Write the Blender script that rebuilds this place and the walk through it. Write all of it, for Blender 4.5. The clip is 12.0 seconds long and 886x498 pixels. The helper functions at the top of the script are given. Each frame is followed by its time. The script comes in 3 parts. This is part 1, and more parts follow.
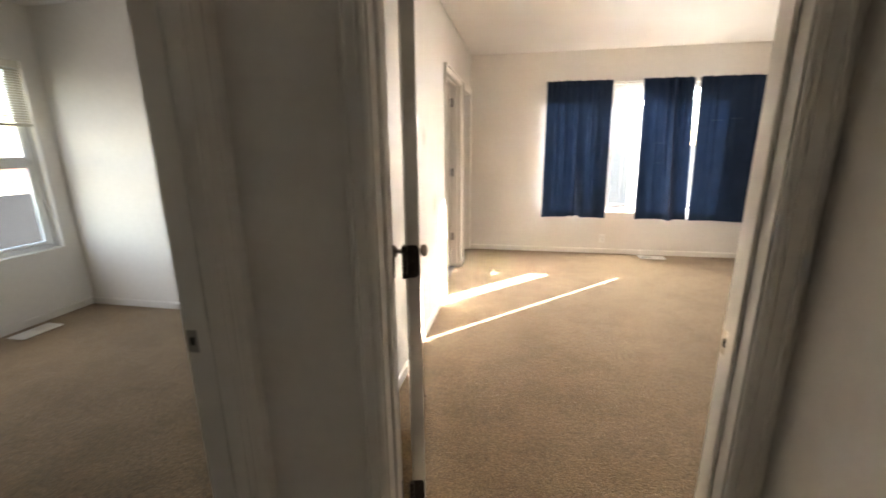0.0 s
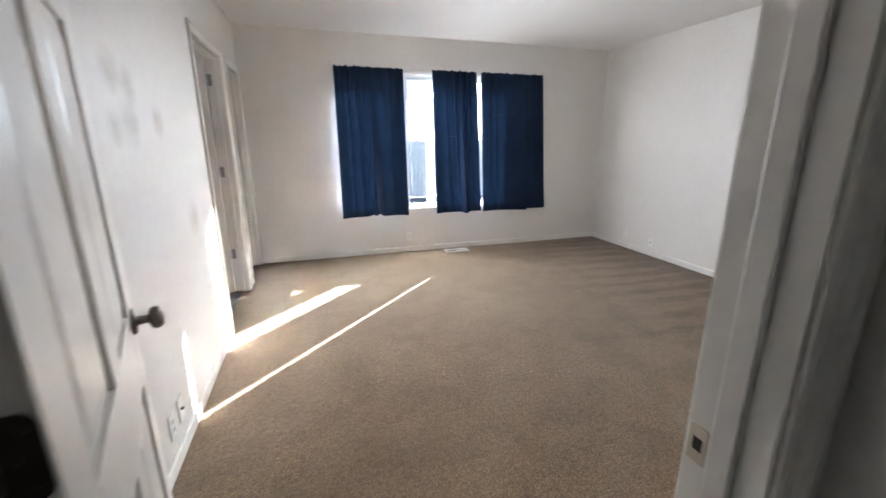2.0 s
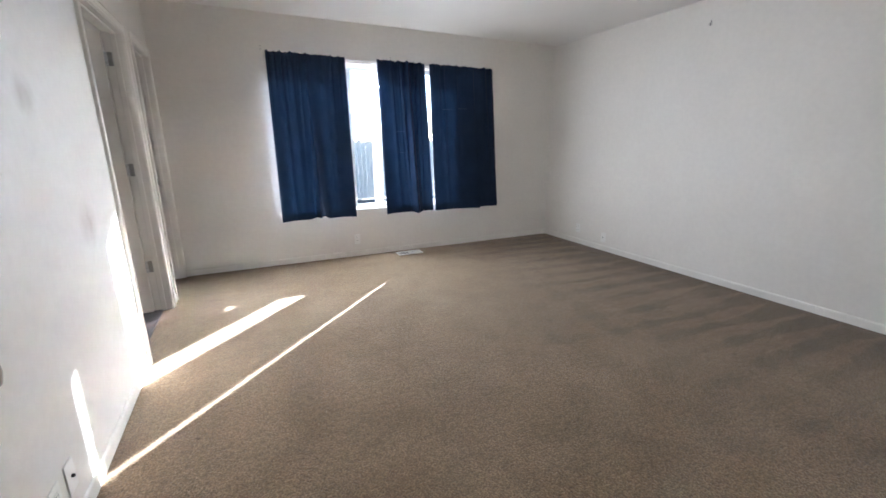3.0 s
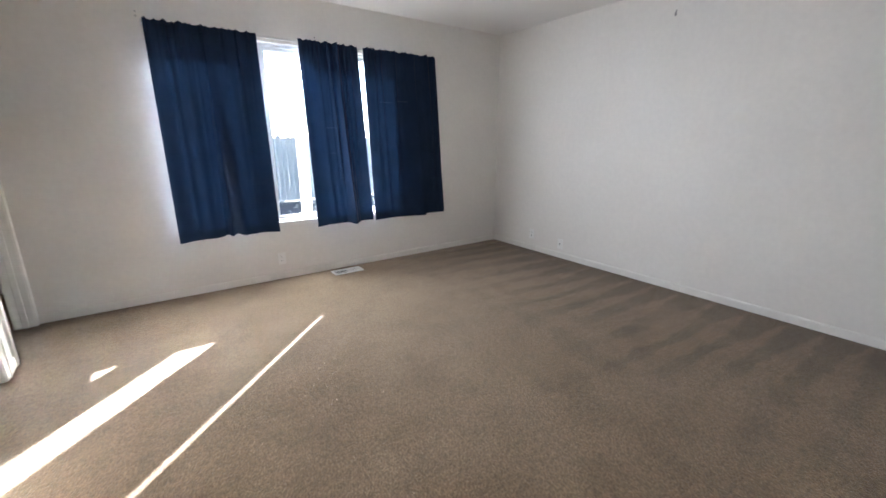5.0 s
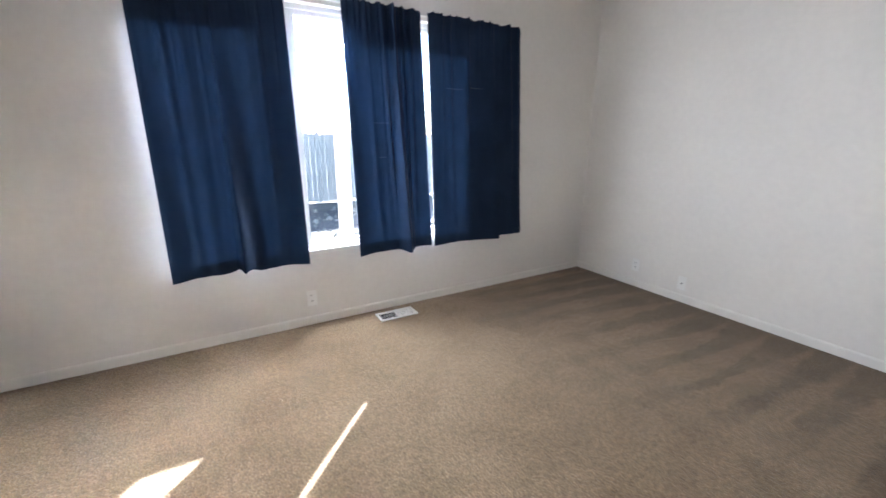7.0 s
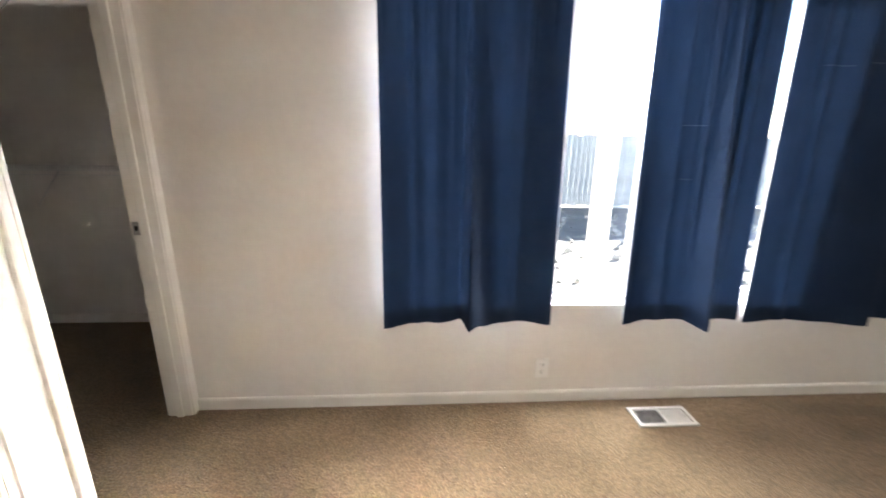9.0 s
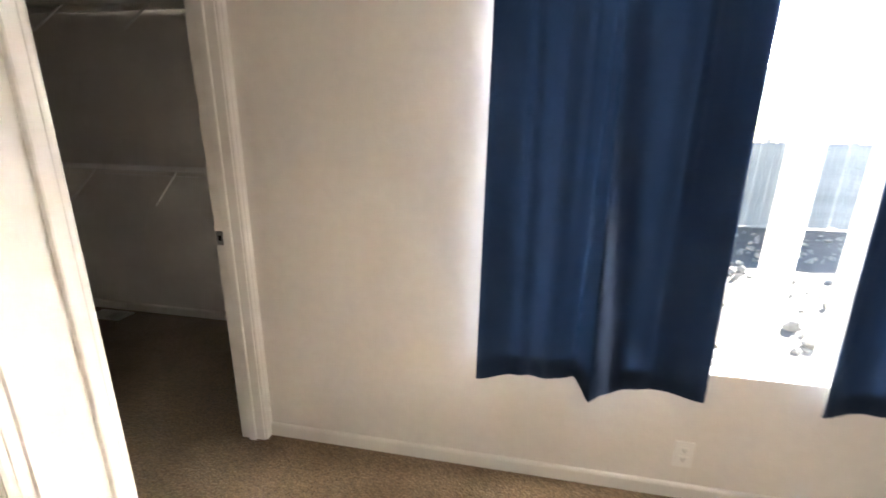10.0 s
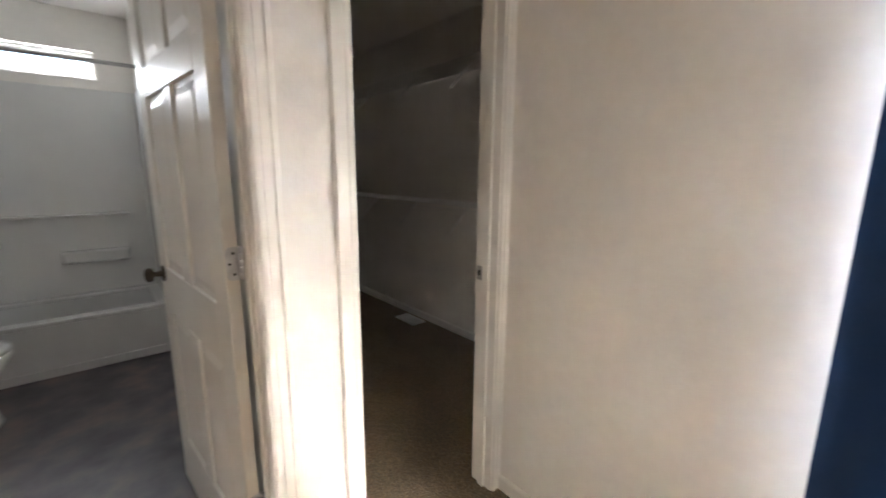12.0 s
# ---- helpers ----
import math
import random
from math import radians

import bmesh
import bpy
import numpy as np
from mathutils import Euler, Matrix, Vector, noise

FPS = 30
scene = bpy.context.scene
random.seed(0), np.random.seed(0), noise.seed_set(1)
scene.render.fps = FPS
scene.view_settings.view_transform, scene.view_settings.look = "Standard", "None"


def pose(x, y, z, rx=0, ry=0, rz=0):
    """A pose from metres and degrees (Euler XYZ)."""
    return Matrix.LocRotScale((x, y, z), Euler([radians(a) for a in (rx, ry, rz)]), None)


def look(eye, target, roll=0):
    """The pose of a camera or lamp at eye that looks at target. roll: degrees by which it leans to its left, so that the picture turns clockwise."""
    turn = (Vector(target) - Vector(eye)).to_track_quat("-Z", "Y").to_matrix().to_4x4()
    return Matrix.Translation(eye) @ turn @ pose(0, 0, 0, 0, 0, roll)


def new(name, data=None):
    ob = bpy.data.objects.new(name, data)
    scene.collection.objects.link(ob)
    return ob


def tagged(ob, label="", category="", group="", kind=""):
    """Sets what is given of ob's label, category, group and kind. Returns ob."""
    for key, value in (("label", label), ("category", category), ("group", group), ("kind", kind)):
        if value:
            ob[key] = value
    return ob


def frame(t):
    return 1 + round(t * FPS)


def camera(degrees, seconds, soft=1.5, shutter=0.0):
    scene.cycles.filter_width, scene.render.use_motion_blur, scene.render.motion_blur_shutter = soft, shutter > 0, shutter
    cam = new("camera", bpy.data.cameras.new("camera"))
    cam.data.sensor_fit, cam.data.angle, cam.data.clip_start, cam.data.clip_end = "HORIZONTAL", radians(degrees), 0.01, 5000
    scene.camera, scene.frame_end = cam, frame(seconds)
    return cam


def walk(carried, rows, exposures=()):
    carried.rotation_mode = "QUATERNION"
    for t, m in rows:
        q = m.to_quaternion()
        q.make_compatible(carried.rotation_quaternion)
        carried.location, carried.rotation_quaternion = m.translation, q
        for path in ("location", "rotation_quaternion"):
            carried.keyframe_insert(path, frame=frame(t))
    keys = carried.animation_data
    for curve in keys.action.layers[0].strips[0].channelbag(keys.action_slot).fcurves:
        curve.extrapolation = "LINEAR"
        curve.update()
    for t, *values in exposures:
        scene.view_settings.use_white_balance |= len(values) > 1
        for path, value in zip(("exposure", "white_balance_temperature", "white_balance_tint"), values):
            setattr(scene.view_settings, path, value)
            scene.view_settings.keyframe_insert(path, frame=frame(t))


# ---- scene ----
cam = camera(94.6, 12.0, soft=1.6, shutter=0.5)
PATH = [
    (0, (0.677, 0.629, 1.406), (0.315, 2.534, 0.916), -0.5),
    (0.5, (0.666, 0.711, 1.413), (0.624, 2.648, 0.914), -0.4),
    (1, (0.627, 0.888, 1.399), (0.842, 2.811, 0.893), -0.3),
    (1.5, (0.62, 1.043, 1.388), (1.038, 2.931, 0.879), -0.3),
    (2, (0.664, 1.247, 1.376), (1.24, 3.092, 0.86), -0.2),
    (2.5, (0.695, 1.462, 1.326), (1.407, 3.259, 0.813), -0.2),
    (3, (0.659, 1.548, 1.297), (1.489, 3.295, 0.791), -0.3),
    (3.5, (0.602, 1.619, 1.332), (1.543, 3.304, 0.807), -0.0),
    (5.5, (0.931, 2.496, 1.299), (2.066, 4.058, 0.779), -0.1),
    (6, (1.045, 2.784, 1.28), (2.159, 4.362, 0.763), -0.3),
    (6.5, (1.151, 3.085, 1.325), (2.216, 4.696, 0.804), 0.1),
    (6.7, (1.158, 3.197, 1.333), (2.197, 4.823, 0.805), 0.2),
    (8.3, (1.205, 4.046, 1.353), (1.682, 5.915, 0.820), 0.6),
    (8.5, (1.202, 4.139, 1.338), (1.561, 6.035, 0.815), 0.6),
    (9, (1.106, 4.362, 1.373), (1.236, 6.279, 0.819), 1.0),
    (9.5, (1.085, 4.603, 1.369), (0.959, 6.521, 0.817), 1.1),
    (10, (1.061, 4.75, 1.364), (0.724, 6.647, 0.825), 1.1),
    (10.5, (1.018, 4.842, 1.354), (0.417, 6.68, 0.845), 0.8),
    (11, (1.011, 4.9, 1.35), (0.097, 6.621, 0.901), 0.7),
    (11.5, (0.995, 4.957, 1.365), (-0.201, 6.504, 0.945), 0.3),
    (12, (1.032, 4.994, 1.351), (-0.462, 6.27, 0.978), 0.4),
]
EXPOSURES = [(0.0, 4.95, 7500, 14), (0.5, 5.12, 6550, 12), (1.0, 5.12, 6300, 12), (1.5, 4.92, 6000, 12), (2.0, 4.43, 5800, 11), (3.0, 4.21, 5700, 10), (6.7, 4.31, 5700, 11), (8.3, 4.7, 5850, 11), (9.5, 4.55, 6800, 12), (10.5, 4.55, 6700, 12), (12.0, 4.45, 6500, 12)]
walk(cam, [(t, look(eye, target, roll)) for t, eye, target, roll in PATH], EXPOSURES)

# ---- world, sun, sky light ----
SUN_TO = Vector((0.690, 0.723, 0.373)).normalized()
world = bpy.data.worlds.new("world")
scene.world = world
world.use_nodes = True
wn = world.node_tree
sky = wn.nodes.new("ShaderNodeTexSky")
sky.sky_type = "NISHITA"
sky.sun_disc = False
sky.dust_density = 0.0
sky.sun_elevation = math.asin(SUN_TO.z)
sky.sun_rotation = math.atan2(SUN_TO.x, SUN_TO.y)
wn.links.new(sky.outputs["Color"], wn.nodes["Background"].inputs["Color"])
wn.nodes["Background"].inputs["Strength"].default_value = 0.05

sun = new("sun", bpy.data.lights.new("sun", "SUN"))
sun.data.energy = 3.6
sun.data.angle = radians(0.5)
sun.data.color = (1.0, 0.95, 0.88)
sun.matrix_world = look(SUN_TO * 30, (0, 0, 0))



def sky_panel(name, eye, target, size_x, size_y, power, color):
    """An area lamp: sky light in a window's opening, or fill just inside it."""
    lamp = new(name, bpy.data.lights.new(name, "AREA"))
    lamp.data.shape, lamp.data.size, lamp.data.size_y = "RECTANGLE", size_x, size_y
    lamp.data.energy, lamp.data.color = power, color
    lamp.matrix_world = look(eye, target)
    return lamp


# Fill added in the curtain gap, inside the room, to brighten the east wall.
sky_panel("fill_light_bedroom", (1.90, 6.14, 1.28), (2.70, 5.52, 1.32), 0.26, 1.36, 0.82, (1.0, 0.97, 0.95)).data.spread = radians(125)
sky_panel("sky_light_bedroom_high", (1.93, 6.34, 1.80), (2.13, 5.34, 1.08), 0.36, 0.46, 2.6, (0.93, 0.96, 1.0)).data.spread = radians(140)
sky_panel("sky_light_bedroom_two", (-3.338, 2.42, 1.10), (0, 2.42, 0.95), 0.86, 0.96, 0.46, (0.92, 0.95, 1.0))
sky_panel("sky_light_bathroom", (-3.338, 4.66, 2.12), (-1.4, 4.66, 0.7), 0.86, 0.15, 0.60, (0.90, 0.95, 1.0))

# ---- plan ----
WN, WE, CEIL, TH = 6.20, 4.515, 2.505, 0.11      # north wall, east wall, ceiling, wall thickness
SOUTH, SOUTH_IN = 1.52, 1.63                      # the wall with the bedroom door
XW = -3.23                                        # west outside wall
Y2N, Y2S = 3.57, -1.6                             # the second bedroom
YB0, YB1 = 3.67, 5.36                             # bathroom
YC0, YC1 = 5.46, 7.22                             # closet
HALL_E = 1.245
DOOR_H = 2.03
D1 = (0.354, 1.163)                               # bedroom door opening in x
D2 = (0.68, 1.41)                                 # second bedroom's door, in y
D3 = (4.385, 5.280)                               # bathroom door, in y
D4 = (5.556, 6.150)                               # closet door, in y
WIN = (1.03, 3.24, 0.543, 2.112)                    # bedroom window
WIN2 = (1.95, 3.43, 0.57, 2.08)                   # second bedroom's window in y
WIN3 = (4.20, 5.12, 2.02, 2.22)                   # bathroom window in y


# ---- materials ----
def material(name, color, rough=0.6, metal=0.0, vary=0.06, vary_scale=3.0, bump=0.0, bump_scale=200.0, grain=0.0, grain_scale=60.0, specular=0.5):
    """Painted or plain surface: base colour with stains at one scale, grain at another, and relief."""
    m = bpy.data.materials.new(name)
    m.use_nodes = True
    nt = m.node_tree
    b = nt.nodes["Principled BSDF"]
    b.inputs["Roughness"].default_value, b.inputs["Metallic"].default_value = rough, metal
    b.inputs["Specular IOR Level"].default_value = specular
    tc = nt.nodes.new("ShaderNodeTexCoord")
    n1 = nt.nodes.new("ShaderNodeTexNoise")
    n1.inputs["Scale"].default_value, n1.inputs["Detail"].default_value = vary_scale, 4
    n2 = nt.nodes.new("ShaderNodeTexNoise")
    n2.inputs["Scale"].default_value, n2.inputs["Detail"].default_value = grain_scale, 3
    nt.links.new(tc.outputs["Object"], n1.inputs["Vector"])
    nt.links.new(tc.outputs["Object"], n2.inputs["Vector"])
    r1 = nt.nodes.new("ShaderNodeValToRGB")
    r1.color_ramp.elements[0].position, r1.color_ramp.elements[1].position = 0.3, 0.7
    r1.color_ramp.elements[0].color = (*[c * (1 - vary) for c in color], 1)
    r1.color_ramp.elements[1].color = (*[min(1, c * (1 + vary)) for c in color], 1)
    nt.links.new(n1.outputs["Fac"], r1.inputs["Fac"])
    r2 = nt.nodes.new("ShaderNodeValToRGB")
    r2.color_ramp.elements[0].position, r2.color_ramp.elements[1].position = 0.35, 0.65
    r2.color_ramp.elements[0].color = (*[1 - grain] * 3, 1)
    r2.color_ramp.elements[1].color = (1, 1, 1, 1)
    nt.links.new(n2.outputs["Fac"], r2.inputs["Fac"])
    mix = nt.nodes.new("ShaderNodeMix")
    mix.data_type, mix.blend_type = "RGBA", "MULTIPLY"
    mix.inputs["Factor"].default_value = 1.0
    nt.links.new(r1.outputs["Color"], mix.inputs[6])
    nt.links.new(r2.outputs["Color"], mix.inputs[7])
    nt.links.new(mix.outputs[2], b.inputs["Base Color"])
    if bump:
        n3 = nt.nodes.new("ShaderNodeTexNoise")
        n3.inputs["Scale"].default_value, n3.inputs["Detail"].default_value = bump_scale, 3
        nt.links.new(tc.outputs["Object"], n3.inputs["Vector"])
        bp = nt.nodes.new("ShaderNodeBump")
        bp.inputs["Strength"].default_value, bp.inputs["Distance"].default_value = bump, 0.002
        nt.links.new(n3.outputs["Fac"], bp.inputs["Height"])
        nt.links.new(bp.outputs["Normal"], b.inputs["Normal"])
    return m


PAINT = material("wall_paint", (0.81, 0.78, 0.735), 0.55, vary=0.025, vary_scale=1.2, bump=0.45, bump_scale=75, grain=0.03, grain_scale=25)


def smudged(base, spots):
    """The wall paint again, with greasy smudges of uneven outline at the given places and radii."""
    m = base.copy()
    m.name = "wall_paint_smudged"
    nt = m.node_tree
    b = nt.nodes["Principled BSDF"]
    tc = next(n for n in nt.nodes if n.type == "TEX_COORD")
    link = b.inputs["Base Color"].links[0]
    last = link.from_socket
    ns = nt.nodes.new("ShaderNodeTexNoise")
    ns.inputs["Scale"].default_value, ns.inputs["Detail"].default_value = 14, 4
    nt.links.new(tc.outputs["Object"], ns.inputs["Vector"])
    for x, y, z, r in spots:
        d = nt.nodes.new("ShaderNodeVectorMath")
        d.operation = "DISTANCE"
        d.inputs[1].default_value = (x, y, z)
        nt.links.new(tc.outputs["Object"], d.inputs[0])
        a = nt.nodes.new("ShaderNodeMapRange")
        a.inputs["From Min"].default_value, a.inputs["From Max"].default_value = r, r * 0.25
        a.inputs["To Min"].default_value, a.inputs["To Max"].default_value = 0, 1
        nt.links.new(d.outputs["Value"], a.inputs["Value"])
        k = nt.nodes.new("ShaderNodeMath")
        k.operation = "MULTIPLY"
        nt.links.new(a.outputs["Result"], k.inputs[0])
        nt.links.new(ns.outputs["Fac"], k.inputs[1])
        x2 = nt.nodes.new("ShaderNodeMix")
        x2.data_type, x2.blend_type = "RGBA", "MULTIPLY"
        x2.inputs[7].default_value = (0.62, 0.58, 0.52, 1)
        nt.links.new(k.outputs["Value"], x2.inputs["Factor"])
        nt.links.new(last, x2.inputs[6])
        last = x2.outputs[2]
    nt.links.new(last, b.inputs["Base Color"])
    return m


PAINT_SMUDGED = smudged(PAINT, ((0, 3.10, 1.62, 0.10), (0, 3.24, 1.58, 0.09), (0, 3.06, 1.42, 0.08), (0, 3.20, 1.44, 0.11), (0, 3.52, 1.46, 0.09), (0, 3.85, 0.95, 0.12)))
CEILING = material("ceiling_paint", (0.82, 0.80, 0.77), 0.8, vary=0.02, vary_scale=1.5, bump=0.5, bump_scale=120)
TRIM = material("trim_paint", (0.82, 0.795, 0.75), 0.42, vary=0.03, vary_scale=6)
ZINC = material("zinc", (0.62, 0.63, 0.64), 0.5, 0.6, vary=0.1, vary_scale=40)
DOORWHITE = material("door_paint", (0.78, 0.745, 0.69), 0.36, specular=0.35, vary=0.03, vary_scale=5, bump=0.06, bump_scale=90)
BRONZE = material("bronze", (0.05, 0.04, 0.035), 0.38, 0.8, vary=0.15, vary_scale=40)
SATIN = material("satin_nickel", (0.23, 0.20, 0.17), 0.30, 1.0, vary=0.08, vary_scale=40)
KNOB = material("aged_nickel", (0.10, 0.082, 0.065), 0.42, 1.0, vary=0.12, vary_scale=40)
STEEL = material("steel", (0.36, 0.35, 0.34), 0.35, 1.0, vary=0.1, vary_scale=40)
# Holes and slots are solid pieces; this near-black carries the shade inside them.
DARK = material("dark_gap", (0.012, 0.011, 0.010), 0.7)
PLASTIC = material("plate_plastic", (0.86, 0.85, 0.82), 0.35, vary=0.02)
VENTWHITE = material("register_enamel", (0.80, 0.79, 0.76), 0.35, vary=0.03, vary_scale=20)
VINYL = material("window_vinyl", (0.80, 0.80, 0.79), 0.4, vary=0.02)
TUB = material("tub_acrylic", (0.72, 0.72, 0.71), 0.22, vary=0.02)
PORCELAIN = material("porcelain", (0.80, 0.80, 0.78), 0.12, vary=0.01)
CLOTH = material("navy_cloth", (0.014, 0.027, 0.059), 0.8, vary=0.12, vary_scale=6, bump=0.35, bump_scale=900, grain=0.18, grain_scale=500, specular=0.12)


def translucent(m, color, amount):
    """Adds light that seeps through the cloth."""
    nt = m.node_tree
    b = nt.nodes["Principled BSDF"]
    out = next(n for n in nt.nodes if n.type == "OUTPUT_MATERIAL")
    t = nt.nodes.new("ShaderNodeBsdfTranslucent")
    t.inputs["Color"].default_value = (*color, 1)
    x = nt.nodes.new("ShaderNodeMixShader")
    x.inputs["Fac"].default_value = amount
    nt.links.new(b.outputs["BSDF"], x.inputs[1])
    nt.links.new(t.outputs["BSDF"], x.inputs[2])
    nt.links.new(x.outputs["Shader"], out.inputs["Surface"])


translucent(CLOTH, (0.06, 0.16, 0.42), 0.022)
LINING = material("curtain_lining", (0.13, 0.15, 0.20), 0.85, vary=0.05, vary_scale=8)
translucent(LINING, (0.5, 0.5, 0.5), 0.35)
SNAG = material("matted_yarn", (0.10, 0.066, 0.038), 0.95)
CREASE = material("crease_cloth", (0.05, 0.075, 0.115), 0.8)
BLIND = material("blind_slat", (0.66, 0.62, 0.54), 0.5, vary=0.03)
WIRE = material("wire_enamel", (0.72, 0.71, 0.69), 0.4)


def carpet_material():
    m = bpy.data.materials.new("carpet")
    m.use_nodes = True
    nt = m.node_tree
    b = nt.nodes["Principled BSDF"]
    b.inputs["Roughness"].default_value = 0.95
    b.inputs["Specular IOR Level"].default_value = 0.1
    b.inputs["Sheen Weight"].default_value = 0.25
    b.inputs["Sheen Roughness"].default_value = 0.5
    tc = nt.nodes.new("ShaderNodeTexCoord")

    def noise_tex(scale, detail, stretch=None, turn=0.0):
        n = nt.nodes.new("ShaderNodeTexNoise")
        n.inputs["Scale"].default_value, n.inputs["Detail"].default_value = scale, detail
        if stretch:
            mp = nt.nodes.new("ShaderNodeMapping")
            mp.inputs["Scale"].default_value = stretch
            mp.inputs["Rotation"].default_value = (0, 0, turn)
            nt.links.new(tc.outputs["Object"], mp.inputs["Vector"])
            nt.links.new(mp.outputs["Vector"], n.inputs["Vector"])
        else:
            nt.links.new(tc.outputs["Object"], n.inputs["Vector"])
        return n

    def ramp(fac, p0, c0, p1, c1):
        r = nt.nodes.new("ShaderNodeValToRGB")
        r.color_ramp.elements[0].position, r.color_ramp.elements[0].color = p0, (*c0, 1)
        r.color_ramp.elements[1].position, r.color_ramp.elements[1].color = p1, (*c1, 1)
        nt.links.new(fac, r.inputs["Fac"])
        return r

    def mul(a, c):
        x = nt.nodes.new("ShaderNodeMix")
        x.data_type, x.blend_type = "RGBA", "MULTIPLY"
        x.inputs["Factor"].default_value = 1.0
        nt.links.new(a, x.inputs[6])
        nt.links.new(c, x.inputs[7])
        return x.outputs[2]

    def calc(op, a, c):
        n = nt.nodes.new("ShaderNodeMath")
        n.operation = op
        for k, v in ((0, a), (1, c)):
            if isinstance(v, (int, float)):
                n.inputs[k].default_value = v
            else:
                nt.links.new(v, n.inputs[k])
        return n.outputs["Value"]

    # vacuum strokes pulled back from the east wall: pale wedges that widen into lanes, fading westwards
    sep = nt.nodes.new("ShaderNodeSeparateXYZ")
    nt.links.new(tc.outputs["Object"], sep.inputs["Vector"])
    away = calc("SUBTRACT", 4.52, sep.outputs["X"])
    wander = noise_tex(0.9, 3, (0.5, 1.0, 1.0), 0.0).outputs["Fac"]
    rough = noise_tex(7.0, 6).outputs["Fac"]
    lane = calc("ADD", calc("MULTIPLY", sep.outputs["Y"], 4.2), calc("ADD", calc("MULTIPLY", away, -0.34), calc("MULTIPLY", wander, 1.9)))
    across = calc("MULTIPLY", calc("ABSOLUTE", calc("SUBTRACT", calc("FRACT", lane, 0.0), 0.5), 0.0), 2.0)
    wide = calc("ADD", calc("MINIMUM", calc("MULTIPLY", away, 0.85), 0.60), calc("MULTIPLY", calc("SUBTRACT", rough, 0.5), 1.0))
    # Both tones lie below 1: east carpet darkened overall to offset lamp light there.
    lanes = ramp(calc("ADD", calc("SUBTRACT", across, wide), 0.5), 0.42, (0.88, 0.86, 0.80), 0.60, (0.60, 0.57, 0.49))
    lap = calc("ADD", calc("MULTIPLY", away, -0.36), calc("MULTIPLY", noise_tex(1.6, 5).outputs["Fac"], 1.35))
    where = ramp(lap, 0.0, (0, 0, 0), 0.5, (1, 1, 1))
    fade = nt.nodes.new("ShaderNodeMix")
    fade.data_type = "RGBA"
    nt.links.new(where.outputs["Color"], fade.inputs["Factor"])
    nt.links.new(lanes.outputs["Color"], fade.inputs[7])
    fade.inputs[6].default_value = (1.0, 1.0, 1.02, 1)
    soil = ramp(noise_tex(0.9, 4).outputs["Fac"], 0.35, (0.245, 0.168, 0.092), 0.66, (0.310, 0.218, 0.128))
    blotch = ramp(noise_tex(4.2, 6).outputs["Fac"], 0.40, (0.87, 0.86, 0.84), 0.54, (1, 1, 1))
    clump = ramp(noise_tex(38.0, 3).outputs["Fac"], 0.36, (0.80, 0.79, 0.78), 0.60, (1.05, 1.05, 1.05))
    tuft = noise_tex(115.0, 3)
    fleck = ramp(tuft.outputs["Fac"], 0.38, (0.58, 0.57, 0.56), 0.60, (1.14, 1.14, 1.14))
    out = mul(mul(mul(mul(soil.outputs["Color"], fade.outputs[2]), blotch.outputs["Color"]), clump.outputs["Color"]), fleck.outputs["Color"])
    nt.links.new(out, b.inputs["Base Color"])
    bp = nt.nodes.new("ShaderNodeBump")
    bp.inputs["Strength"].default_value, bp.inputs["Distance"].default_value = 1.0, 0.007
    nt.links.new(tuft.outputs["Fac"], bp.inputs["Height"])
    nt.links.new(bp.outputs["Normal"], b.inputs["Normal"])
    return m


CARPET = carpet_material()


def slate_vinyl():
    m = bpy.data.materials.new("sheet_vinyl")
    m.use_nodes = True
    nt = m.node_tree
    b = nt.nodes["Principled BSDF"]
    b.inputs["Roughness"].default_value = 0.38
    tc = nt.nodes.new("ShaderNodeTexCoord")
    v = nt.nodes.new("ShaderNodeTexNoise")
    v.inputs["Scale"].default_value, v.inputs["Detail"].default_value = 5.0, 6
    r = nt.nodes.new("ShaderNodeValToRGB")
    els = r.color_ramp.elements
    els[0].position, els[0].color = 0.32, (0.050, 0.043, 0.050, 1)
    els[1].position, els[1].color = 0.68, (0.17, 0.13, 0.115, 1)
    mid = els.new(0.5)
    mid.color = (0.095, 0.083, 0.092, 1)
    nt.links.new(tc.outputs["Object"], v.inputs["Vector"])
    nt.links.new(v.outputs["Fac"], r.inputs["Fac"])
    nt.links.new(r.outputs["Color"], b.inputs["Base Color"])
    return m


SLATE = slate_vinyl()


def glass_material():
    m = bpy.data.materials.new("window_glass")
    m.use_nodes = True
    b = m.node_tree.nodes["Principled BSDF"]
    b.inputs["Base Color"].default_value = (0.97, 0.985, 0.98, 1)
    b.inputs["Transmission Weight"].default_value = 1.0
    b.inputs["Roughness"].default_value = 0.0
    b.inputs["IOR"].default_value = 1.45
    return m


GLASS = glass_material()
STONE = material("rubble_stone", (0.24, 0.225, 0.20), 0.9, vary=0.25, vary_scale=3.0, grain=0.3, grain_scale=40)
GRAVEL = material("gravel", (0.085, 0.078, 0.070), 0.9, vary=0.25, vary_scale=1.2, bump=1.0, bump_scale=30, grain=0.5, grain_scale=22)
EARTH = material("yard_ground", (0.36, 0.33, 0.29), 0.95, vary=0.2, vary_scale=0.5, grain=0.35, grain_scale=12)
FENCE = material("fence_wood", (0.13, 0.045, 0.03), 0.8, vary=0.2, vary_scale=2, grain=0.3, grain_scale=40)
SIDING = material("siding", (0.52, 0.53, 0.55), 0.7, vary=0.05, vary_scale=1)
